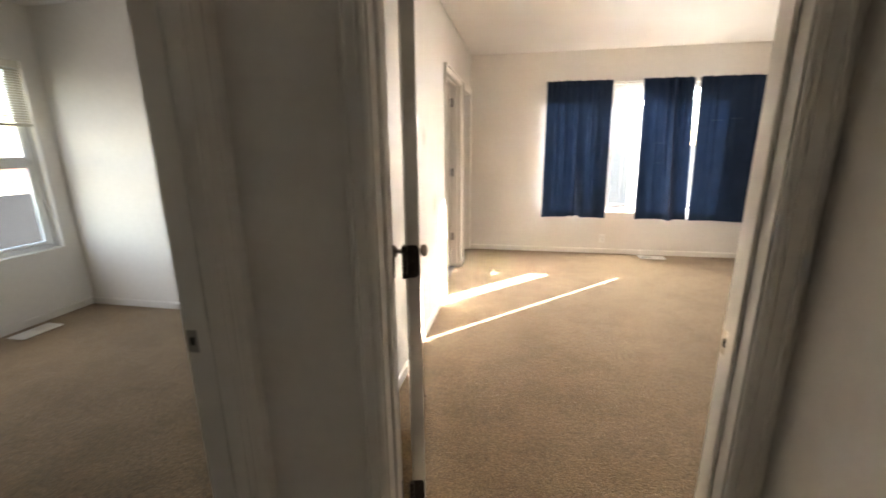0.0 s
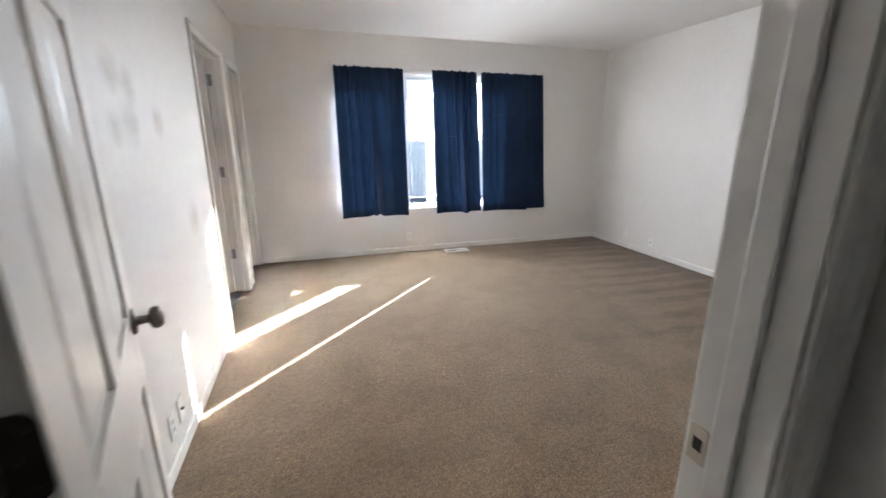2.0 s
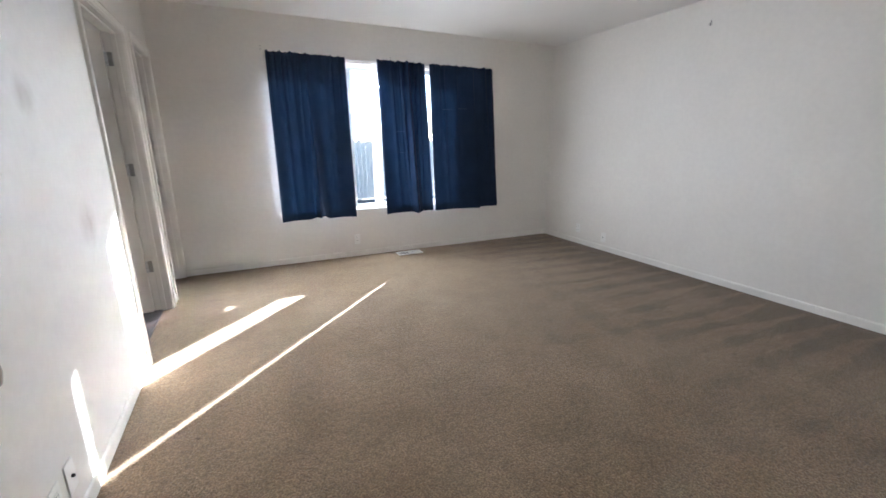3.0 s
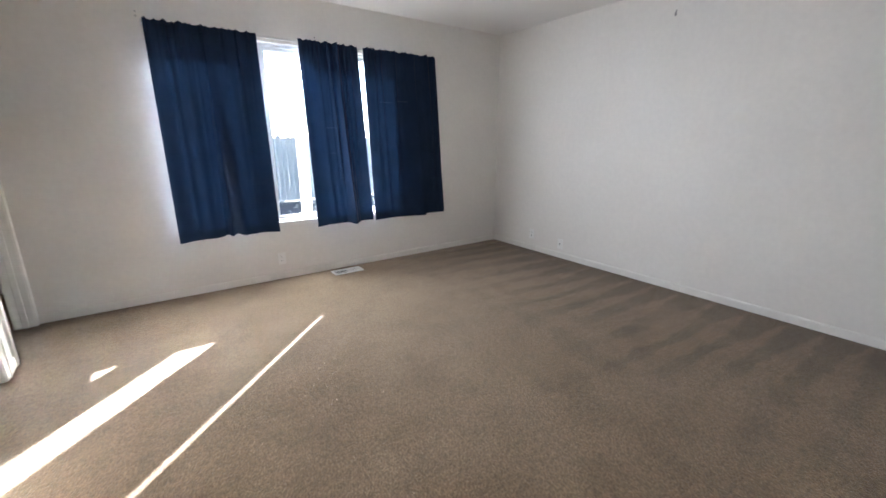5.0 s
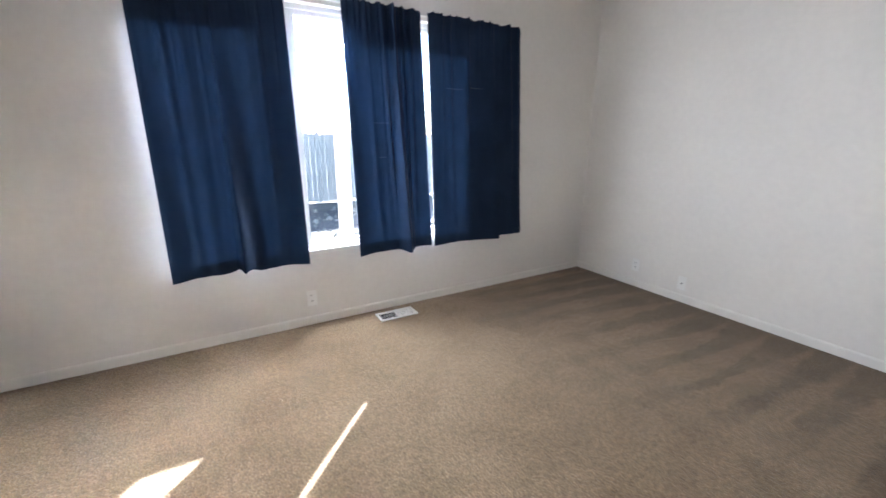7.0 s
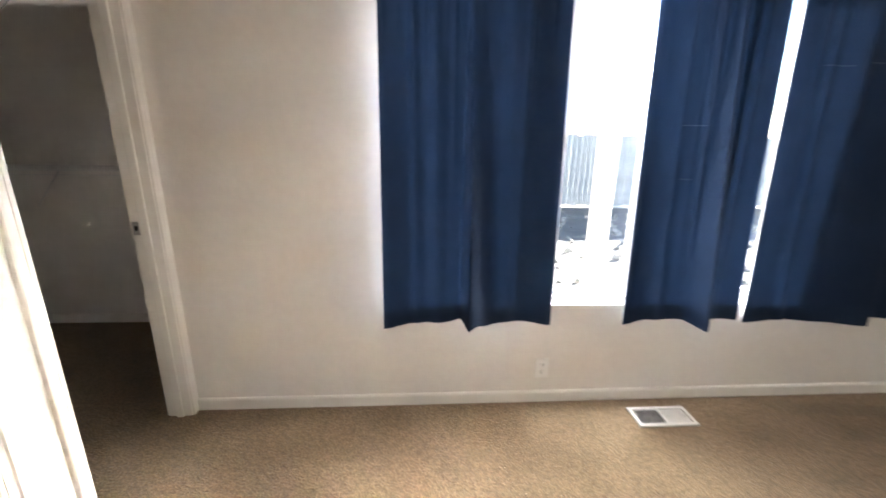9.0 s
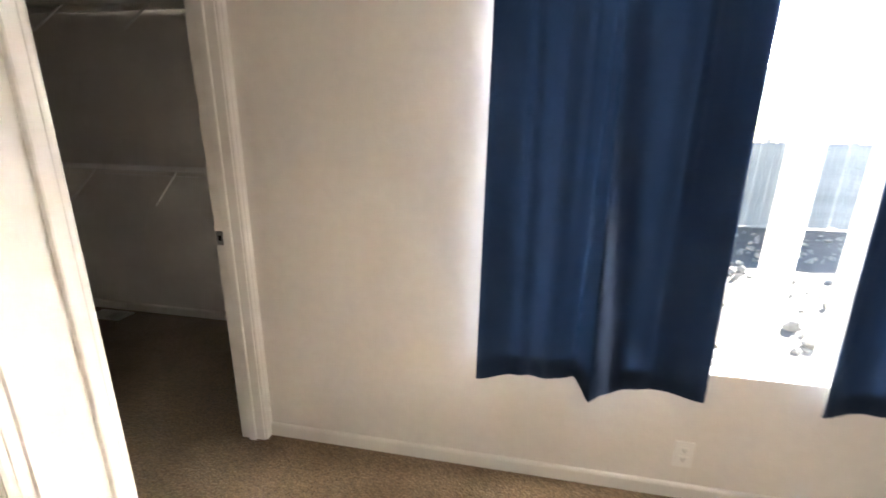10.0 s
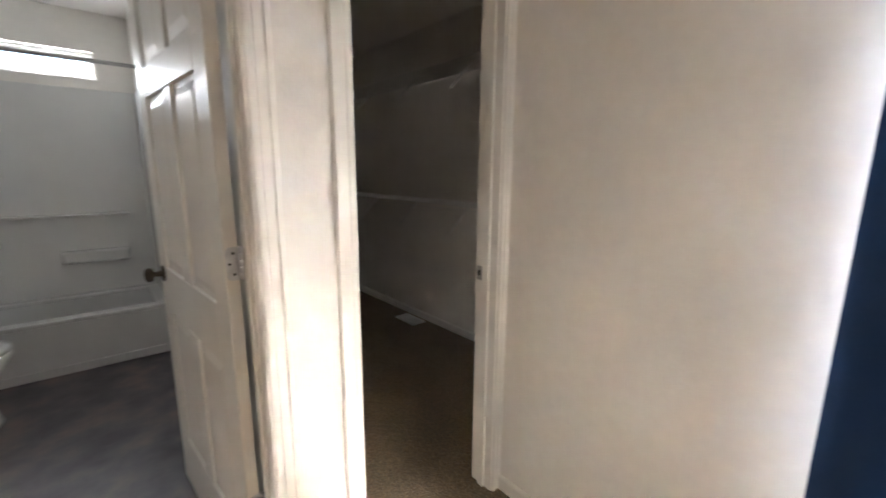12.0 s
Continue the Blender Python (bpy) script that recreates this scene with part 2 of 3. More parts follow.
FENCE_GREY = material("weathered_wood", (0.27, 0.28, 0.29), 0.85, vary=0.2, vary_scale=2, grain=0.3, grain_scale=40)
CONCRETE = material("concrete", (0.28, 0.26, 0.235), 0.9, vary=0.1, vary_scale=1.5, grain=0.15, grain_scale=60)
# Near-black, since the sun reaches this wall: its shade is put into the colour.
GREYWALL = material("shaded_block", (0.009, 0.011, 0.014), 0.95, specular=0.1, vary=0.1, vary_scale=2, grain=0.15, grain_scale=40)
BARK = material("bark", (0.14, 0.10, 0.07), 0.9, vary=0.2, grain=0.3)
LEAF = material("leaf", (0.07, 0.11, 0.04), 0.6, vary=0.3, vary_scale=4)


# ---- mesh helpers ----
def box(bm, x0, x1, y0, y1, z0, z1, bevel=0.0, m=None):
    vs = [bm.verts.new(c) for c in ((x0, y0, z0), (x1, y0, z0), (x1, y1, z0), (x0, y1, z0), (x0, y0, z1), (x1, y0, z1), (x1, y1, z1), (x0, y1, z1))]
    fs = [bm.faces.new([vs[i] for i in q]) for q in ((0, 3, 2, 1), (4, 5, 6, 7), (0, 1, 5, 4), (1, 2, 6, 5), (2, 3, 7, 6), (3, 0, 4, 7))]
    if bevel:
        es = list({e for f in fs for e in f.edges})
        out = bmesh.ops.bevel(bm, geom=es, offset=bevel, segments=2, profile=0.5, affect="EDGES")
        vs = list({v for f in out["faces"] for v in f.verts} | {v for v in vs if v.is_valid})
    if m is not None:
        bmesh.ops.transform(bm, matrix=m, verts=[v for v in vs if v.is_valid])
    return vs


def lathe(bm, profile, m, steps=24):
    """A turned body: profile of (radius, height) round local z, placed by m."""
    rings = []
    for r, h in profile:
        rings.append([bm.verts.new(m @ Vector((r * math.cos(2 * math.pi * k / steps), r * math.sin(2 * math.pi * k / steps), h))) for k in range(steps)])
    for a, b in zip(rings, rings[1:]):
        for k in range(steps):
            f = bm.faces.new((a[k], a[(k + 1) % steps], b[(k + 1) % steps], b[k]))
            f.smooth = True
    bm.faces.new(list(reversed(rings[0])))
    bm.faces.new(rings[-1])


def extrude_profile(bm, pts, z0, z1, m):
    """A closed profile in local x, y swept along local z from z0 to z1, placed by m."""
    lo = [bm.verts.new(m @ Vector((x, y, z0))) for x, y in pts]
    hi = [bm.verts.new(m @ Vector((x, y, z1))) for x, y in pts]
    n = len(pts)
    for k in range(n):
        bm.faces.new((lo[k], lo[(k + 1) % n], hi[(k + 1) % n], hi[k]))
    bm.faces.new(list(reversed(lo)))
    bm.faces.new(hi)


def mesh_object(name, bm, mat, smooth=False):
    bmesh.ops.recalc_face_normals(bm, faces=bm.faces[:])
    me = bpy.data.meshes.new(name)
    bm.to_mesh(me)
    bm.free()
    me.materials.append(mat)
    if smooth:
        for p in me.polygons:
            p.use_smooth = True
    return new(name, me)


def part(name, bm, mat, parent, label="", smooth=False):
    ob = mesh_object(name, bm, mat, smooth)
    ob.parent = parent
    if label:
        tagged(ob, label)
    return ob


def thing(name, m, label, category, group="", kind=""):
    ob = new(name)
    ob.matrix_world = m
    ob.empty_display_size = 0.1
    return tagged(ob, label, category, group, kind)


def structure(name, boxes, mat, label, category):
    bm = bmesh.new()
    for b in boxes:
        box(bm, *b)
    return tagged(mesh_object(name, bm, mat), label, category, kind="structure")


# ---- walls, floor, ceiling ----
H = CEIL
structure("floor", [(-3.34, 4.63, -1.71, 7.33, -0.15, 0.0)], CARPET, "tan wall-to-wall carpet with vacuum streaks and soiling", "floor")
structure("floor_bathroom", [(XW, -0.06, YB0, YB1, 0.0, 0.006)], SLATE, "dark slate-patterned sheet vinyl bathroom floor", "floor")
structure("ceiling", [(-3.34, 4.63, -1.71, 7.33, CEIL, CEIL + 0.12)], CEILING, "flat off-white textured ceiling", "ceiling")
structure("roof", [(-3.7, 5.0, -2.1, 6.75, CEIL + 0.125, CEIL + 0.3), (-3.7, 0.25, 6.75, 7.6, CEIL + 0.125, CEIL + 0.3)], SIDING, "low flat house roof above the ceiling", "roof")
structure("wall_west", [(-TH, 0, -1.6, D2[0] - 0.02, 0, H), (-TH, 0, D2[1] + 0.02, D3[0] - 0.02, 0, H), (-TH, 0, D3[1] + 0.02, D4[0] - 0.02, 0, H), (-TH, 0, D4[1] + 0.02, 7.33, 0, H)]
          + [(-TH, 0, d[0] - 0.02, d[1] + 0.02, DOOR_H + 0.02, H) for d in (D2, D3, D4)], PAINT_SMUDGED, "off-white painted wall with three doorways and smudges", "wall")
structure("wall_north", [(0, WIN[0], WN, WN + 0.14, 0, H), (WIN[1], 4.63, WN, WN + 0.14, 0, H), (WIN[0], WIN[1], WN, WN + 0.14, 0, WIN[2]), (WIN[0], WIN[1], WN, WN + 0.14, WIN[3], H)], PAINT,
          "off-white painted outside wall with a wide window", "wall")
structure("wall_east", [(WE, 4.63, SOUTH, WN, 0, H)], PAINT, "plain off-white painted wall", "wall")
structure("wall_south", [(0, D1[0] - 0.02, SOUTH, SOUTH_IN, 0, H), (D1[1] + 0.02, WE, SOUTH, SOUTH_IN, 0, H), (D1[0] - 0.02, D1[1] + 0.02, SOUTH, SOUTH_IN, DOOR_H + 0.02, H)], PAINT,
          "off-white painted wall with the bedroom doorway", "wall")
structure("wall_hall_east", [(HALL_E, HALL_E + TH, -1.6, SOUTH, 0, H)], PAINT, "plain off-white hallway wall", "wall")
structure("wall_hall_end", [(-3.34, HALL_E + TH, -1.71, -1.6, 0, H)], PAINT, "plain off-white wall closing the hallway", "wall")
structure("wall_bedroom_two", [(XW, -TH, Y2N, YB0, 0, H)], PAINT, "off-white painted wall of the second bedroom", "wall")
structure("wall_closet_south", [(XW, -TH, YB1, YC0, 0, H)], PAINT, "off-white partition between bathroom and closet", "wall")
structure("wall_closet_north", [(XW, -TH, YC1, 7.33, 0, H)], PAINT, "off-white back wall of the closet", "wall")
X0, X1 = XW - 0.11, XW
structure("wall_outer_west", [(X0, X1, -1.6, WIN2[0], 0, H), (X0, X1, WIN2[0], WIN2[1], 0, WIN2[2]), (X0, X1, WIN2[0], WIN2[1], WIN2[3], H), (X0, X1, WIN2[1], WIN3[0], 0, H),
          (X0, X1, WIN3[0], WIN3[1], 0, WIN3[2]), (X0, X1, WIN3[0], WIN3[1], WIN3[3], H), (X0, X1, WIN3[1], 7.33, 0, H)], PAINT, "off-white outside wall with two windows", "wall")

BASE = [(0, 0), (0.011, 0), (0.011, 0.052), (0.008, 0.060), (0.003, 0.064), (0, 0.064)]


def baseboard(run):
    """A baseboard along the wall from (x0, y0) to (x1, y1); its face looks to the left of that way."""
    x0, y0, x1, y1 = run
    way = Vector((x1 - x0, y1 - y0, 0))
    bm = bmesh.new()
    d = way.normalized()
    m = Matrix(((-d.y, 0, d.x, x0), (d.x, 0, d.y, y0), (0, 1, 0, 0), (0, 0, 0, 1)))
    extrude_profile(bm, BASE, 0, way.length, m)
    return tagged(mesh_object("baseboard", bm, TRIM), "low off-white painted baseboard along the carpet", "baseboard", kind="structure")


for run in ((WE, WN, 0.012, WN), (WE, SOUTH_IN, WE, WN - 0.012), (0.0, D3[0] - 0.07, 0.0, SOUTH_IN), (0.0, D4[0] - 0.07, 0.0, D3[1] + 0.07), (D1[1] + 0.07, SOUTH_IN, WE, SOUTH_IN),
            (HALL_E, -1.6, HALL_E, SOUTH), (XW, Y2N, XW, -1.6), (-TH, Y2N, XW, Y2N), (-TH, YC1, XW, YC1), (0.0, SOUTH, D1[0] - 0.07, SOUTH)):
    if run[0] == 0.0 and run[1] == SOUTH:
        run = (run[2], run[3], run[0], run[1])
    baseboard(run)

# ---- door frames ----
CASING = [(0, -0.004), (0.060, -0.004), (0.060, 0.012), (0.057, 0.0155), (0.047, 0.0165), (0.044, 0.0105), (0.040, 0.0095), (0.022, 0.0085), (0.020, 0.0055),
          (0.018, 0.0085), (0.012, 0.010), (0.006, 0.0095), (0.0, 0.006)]


def door_frame(name, m, w, th, stop_y, label, strike_x=None, strike_y=0.0, strike_mat=None, strike_z=0.95, hinge_x=0.0, jamb_hinges=(), hinge_mat=None):
    """A cased opening: local x across it, local y through the wall, from 0 to th."""
    g = thing(name, m, label, "door frame", kind="structure")
    for x0, x1 in ((-0.019, 0.0), (w, w + 0.019)):
        bm = bmesh.new()
        box(bm, x0, x1, -0.002, th + 0.002, 0, DOOR_H, 0.002)
        part("jamb", bm, TRIM, g)
    bm = bmesh.new()
    box(bm, -0.019, w + 0.019, -0.002, th + 0.002, DOOR_H, DOOR_H + 0.019, 0.002)
    part("head_jamb", bm, TRIM, g)
    for x0, x1, z0, z1 in ((0, 0.011, 0, DOOR_H - 0.011), (w - 0.011, w, 0, DOOR_H - 0.011), (0, w, DOOR_H - 0.011, DOOR_H)):
        bm = bmesh.new()
        box(bm, x0, x1, stop_y, stop_y + 0.034, z0, z1, 0.003)
        part("door_stop", bm, TRIM, g)
    top = DOOR_H + 0.006
    for y, sy in ((-0.002, -1), (th + 0.002, 1)):
        for x, sx in ((-0.006, -1), (w + 0.006, 1)):
            bm = bmesh.new()
            extrude_profile(bm, CASING, 0.0, top + 0.057, Matrix.Translation((x, y, 0)) @ Matrix.Diagonal((sx, sy, 1, 1)))
            part("casing", bm, TRIM, g)
        bm = bmesh.new()
        extrude_profile(bm, CASING, -0.006, w + 0.006, Matrix(((0, 0, 1, 0), (0, sy, 0, y), (1, 0, 0, top), (0, 0, 0, 1))))
        part("casing", bm, TRIM, g)
    for z in jamb_hinges:
        s = 1 if hinge_x < w / 2 else -1
        bm = bmesh.new()
        x0, x1 = sorted((hinge_x, hinge_x + s * 0.002))
        box(bm, x0, x1, th - 0.034, th + 0.001, z - 0.0445, z + 0.0445, 0.0008)
        part("hinge_leaf", bm, hinge_mat, g, "metal hinge leaf let into the jamb")
    if strike_x is not None:
        s = 1 if strike_x < w / 2 else -1
        bm = bmesh.new()
        x0, x1 = sorted((strike_x, strike_x + s * 0.002))
        box(bm, x0, x1, strike_y - 0.014, strike_y + 0.014, strike_z - 0.029, strike_z - 0.011)
        box(bm, x0, x1, strike_y - 0.014, strike_y + 0.014, strike_z + 0.011, strike_z + 0.029)
        box(bm, x0, x1, strike_y - 0.014, strike_y - 0.008, strike_z - 0.011, strike_z + 0.011)
        box(bm, x0, x1, strike_y + 0.008, strike_y + 0.014, strike_z - 0.011, strike_z + 0.011)
        p = part("strike_plate", bm, strike_mat or STEEL, g, "metal strike plate with a latch hole")
        # Near-black plate for the shade in the latch hole.
        bm = bmesh.new()
        x0, x1 = sorted((strike_x + s * 0.0003, strike_x + s * 0.0008))
        box(bm, x0, x1, strike_y - 0.008, strike_y + 0.008, strike_z - 0.011, strike_z + 0.011)
        part("latch_hole_shade", bm, DARK, p)
    return g


def west_frame(name, d, stop_y, label, **k):
    return door_frame(name, pose(0, d[0], 0, 0, 0, 90), d[1] - d[0], TH, stop_y, label, **k)


HINGES = (0.37, 1.11, 1.86)
WHITE_STRIKE = material("strike_brass", (0.55, 0.50, 0.42), 0.3, 1.0)
door_frame("door_1", pose(D1[0], SOUTH, 0), D1[1] - D1[0], TH, 0.036, "white-painted bedroom door frame with moulded casing", strike_x=D1[1] - D1[0], strike_y=0.093, strike_mat=WHITE_STRIKE, jamb_hinges=HINGES, hinge_mat=BRONZE)
west_frame("door_2", D2, 0.036, "white-painted door frame of the second bedroom", strike_x=D2[1] - D2[0], strike_y=0.093)
west_frame("door_3", D3, 0.036, "white-painted bathroom door frame with moulded casing", hinge_x=D3[1] - D3[0], jamb_hinges=HINGES, hinge_mat=STEEL)
west_frame("door_4", D4, 0.036, "white-painted closet door frame with no door in it", strike_x=D4[1] - D4[0], strike_y=0.093)

# ---- panel doors ----
def panel_door(m, w, label, hinge_mat, knob_mat, hinge_z, knob_z=0.95, flip=1):
    """A six-panel door: hinge edge at local x = 0, leaf towards +x, thickness in local y from 0 to 0.035."""
    g = thing("panel_door", m, label, "door")
    h, t = DOOR_H - 0.018, 0.035
    z0 = 0.014
    st, mu = 0.11, 0.10
    rails = ((z0, z0 + 0.23), (0.80, 0.98), (1.60, 1.70), (h - 0.11 + z0, h + z0))
    bm = bmesh.new()
    box(bm, 0.004, w - 0.004, 0.010, t - 0.010, z0 + 0.004, z0 + h - 0.004)
    part("core", bm, DOORWHITE, g)
    for x0, x1 in ((0, st), (w - st, w)):
        bm = bmesh.new()
        box(bm, x0, x1, 0, t, z0, z0 + h, 0.003)
        part("stile", bm, DOORWHITE, g)
    for a, b in rails:
        bm = bmesh.new()
        box(bm, st, w - st, 0.0, t, a, b, 0.003)
        part("rail", bm, DOORWHITE, g)
    for (_, a), (b, _) in zip(rails, rails[1:]):
        bm = bmesh.new()
        box(bm, (w - mu) / 2, (w + mu) / 2, 0.0, t, a, b, 0.003)
        part("mullion", bm, DOORWHITE, g)
        for x0, x1 in ((st, (w - mu) / 2), ((w + mu) / 2, w - st)):
            bm = bmesh.new()
            for y0, y1 in ((0.010, 0.003), (t - 0.010, t - 0.003)):
                e0, e1 = 0.016, 0.042
                lo = [bm.verts.new(c) for c in ((x0 + e0, y0, a + e0), (x1 - e0, y0, a + e0), (x1 - e0, y0, b - e0), (x0 + e0, y0, b - e0))]
                hi = [bm.verts.new(c) for c in ((x0 + e1, y1, a + e1), (x1 - e1, y1, a + e1), (x1 - e1, y1, b - e1), (x0 + e1, y1, b - e1))]
                for k in range(4):
                    bm.faces.new((lo[k], lo[(k + 1) % 4], hi[(k + 1) % 4], hi[k]))
                bm.faces.new(hi)
            part("panel", bm, DOORWHITE, g)
    profile = [(0.0325, 0.0), (0.0325, 0.004), (0.028, 0.008), (0.012, 0.010), (0.010, 0.030), (0.013, 0.034), (0.024, 0.038), (0.028, 0.046), (0.027, 0.056), (0.020, 0.063), (0.004, 0.066)]
    for y, rx in ((t, -90), (0, 90)):
        bm = bmesh.new()
        lathe(bm, profile, pose(w - 0.062, y, knob_z, rx, 0, 0))
        part("door_knob", bm, knob_mat, g, "round metal door knob")
    bm = bmesh.new()
    box(bm, w - 0.0005, w + 0.0015, 0.005, t - 0.005, knob_z - 0.028, knob_z + 0.028)
    part("latch_plate", bm, knob_mat, g)
    for z in hinge_z:
        bm = bmesh.new()
        ya, yb = (t - 0.003, -0.002) if flip > 0 else (0.003, t + 0.002)
        r = 0.013 if yb > ya else -0.013
        pts = [(yb, -0.0445), (yb, 0.0445)]
        pts += [(ya + r - r * math.sin(a), 0.0445 - abs(r) + abs(r) * math.cos(a)) for a in (0.0, 0.4, 0.8, 1.2, 1.57)]
        pts += [(ya + r - r * math.cos(a), -0.0445 + abs(r) - abs(r) * math.sin(a)) for a in (0.0, 0.4, 0.8, 1.2, 1.57)]
        extrude_profile(bm, pts, -0.0002, 0.0022, Matrix(((0, 0, -1, 0), (1, 0, 0, 0), (0, 1, 0, z), (0, 0, 0, 1))))
        y = -0.006 if flip > 0 else t + 0.006
        hinge = part("hinge", bm, hinge_mat, g, "butt hinge with rounded leaf")
        bm = bmesh.new()
        for k in range(5):
            lathe(bm, [(0.0065, 0.0), (0.0075, 0.001), (0.0075, 0.0158), (0.0065, 0.0168)], pose(-0.005, y, z - 0.0445 + k * 0.0178), 12)
        part("knuckle", bm, hinge_mat, hinge)
        bm = bmesh.new()
        for k in (-0.028, 0.0, 0.028):
            lathe(bm, [(0.004, 0.0), (0.003, 0.0012)], pose(-0.0022, t * 0.5 + (0.006 if k == 0 else -0.004), z + k, 0, -90, 0), 8)
        part("screw", bm, BRONZE, hinge)
    return g


panel_door(pose(D1[0] + 0.069, SOUTH_IN + 0.012, 0, 0, 0, 106.5), 0.80, "white six-panel bedroom door, open against the wall", BRONZE, SATIN, HINGES, flip=-1)
panel_door(pose(-TH - 0.006, D3[1] - 0.012, 0, 0, 0, 184.4), 0.82, "white six-panel bathroom door standing open", ZINC, KNOB, HINGES, flip=1)


# ---- windows ----
def window_unit(name, m, w, h, label, splits, sill_depth, rail_z=None, frame_w=0.045, half=()):
    """Vinyl window in an opening: local x across, y outwards, z up from the opening's foot."""
    g = thing(name, m, label, "window", kind="structure")
    y0, y1 = 0.06, 0.13
    for x0, x1, z0, z1 in ((0, frame_w, 0, h), (w - frame_w, w, 0, h), (frame_w, w - frame_w, 0, frame_w), (frame_w, w - frame_w, h - frame_w, h)):
        bm = bmesh.new()
        box(bm, x0, x1, y0, y1, z0, z1, 0.003)
        part("window_frame", bm, VINYL, g)
    xs = [frame_w] + list(splits) + [w - frame_w]
    wide = dict(zip(splits, half))
    for x in splits:
        bm = bmesh.new()
        box(bm, x - wide[x], x + wide[x], y0 + 0.008, y1 - 0.008, frame_w, h - frame_w, 0.003)
        part("mullion", bm, VINYL, g)
    for a, b in zip(xs, xs[1:]):
        a2 = a + wide.get(a, 0)
        b2 = b - wide.get(b, 0)
        spans = [(frame_w, h - frame_w)] if rail_z is None else [(frame_w, rail_z - 0.02), (rail_z + 0.02, h - frame_w)]
        if rail_z is not None:
            bm = bmesh.new()
            box(bm, a2, b2, y0 + 0.004, y1 - 0.02, rail_z - 0.02, rail_z + 0.02, 0.003)
            part("meeting_rail", bm, VINYL, g)
        for z0, z1 in spans:
            for q in ((a2, a2 + 0.025, z0, z1), (b2 - 0.025, b2, z0, z1), (a2 + 0.025, b2 - 0.025, z0, z0 + 0.025), (a2 + 0.025, b2 - 0.025, z1 - 0.025, z1)):
                bm = bmesh.new()
                box(bm, q[0], q[1], y0 + 0.018, y1 - 0.018, q[2], q[3], 0.002)
                part("sash", bm, VINYL, g)
            bm = bmesh.new()
            box(bm, a2 + 0.024, b2 - 0.024, 0.092, 0.096, z0 + 0.024, z1 - 0.024)
            part("pane", bm, GLASS, g).visible_shadow = False
    if sill_depth:
        bm = bmesh.new()
        box(bm, 0.001, w - 0.001, -0.004, y0 - 0.001, 0.0005, 0.010, 0.003)
        part("window_sill", bm, TRIM, g)
    return g


W1 = WIN[1] - WIN[0]
window_unit("window_1", pose(WIN[0], WN, WIN[2]), W1, WIN[3] - WIN[2], "wide white vinyl bedroom window behind the curtains", (1.757 - WIN[0], 2.225 - WIN[0]), True, frame_w=0.03, half=(0.022, 0.034))
window_unit("window_2", pose(XW, WIN2[0], WIN2[2], 0, 0, 90), WIN2[1] - WIN2[0], WIN2[3] - WIN2[2], "white vinyl single-hung window with a half-raised blind", (), True, rail_z=0.73)
window_unit("window_3", pose(XW, WIN3[0], WIN3[2], 0, 0, 90), WIN3[1] - WIN3[0], WIN3[3] - WIN3[2], "short high vinyl window over the tub", (), False, frame_w=0.02)


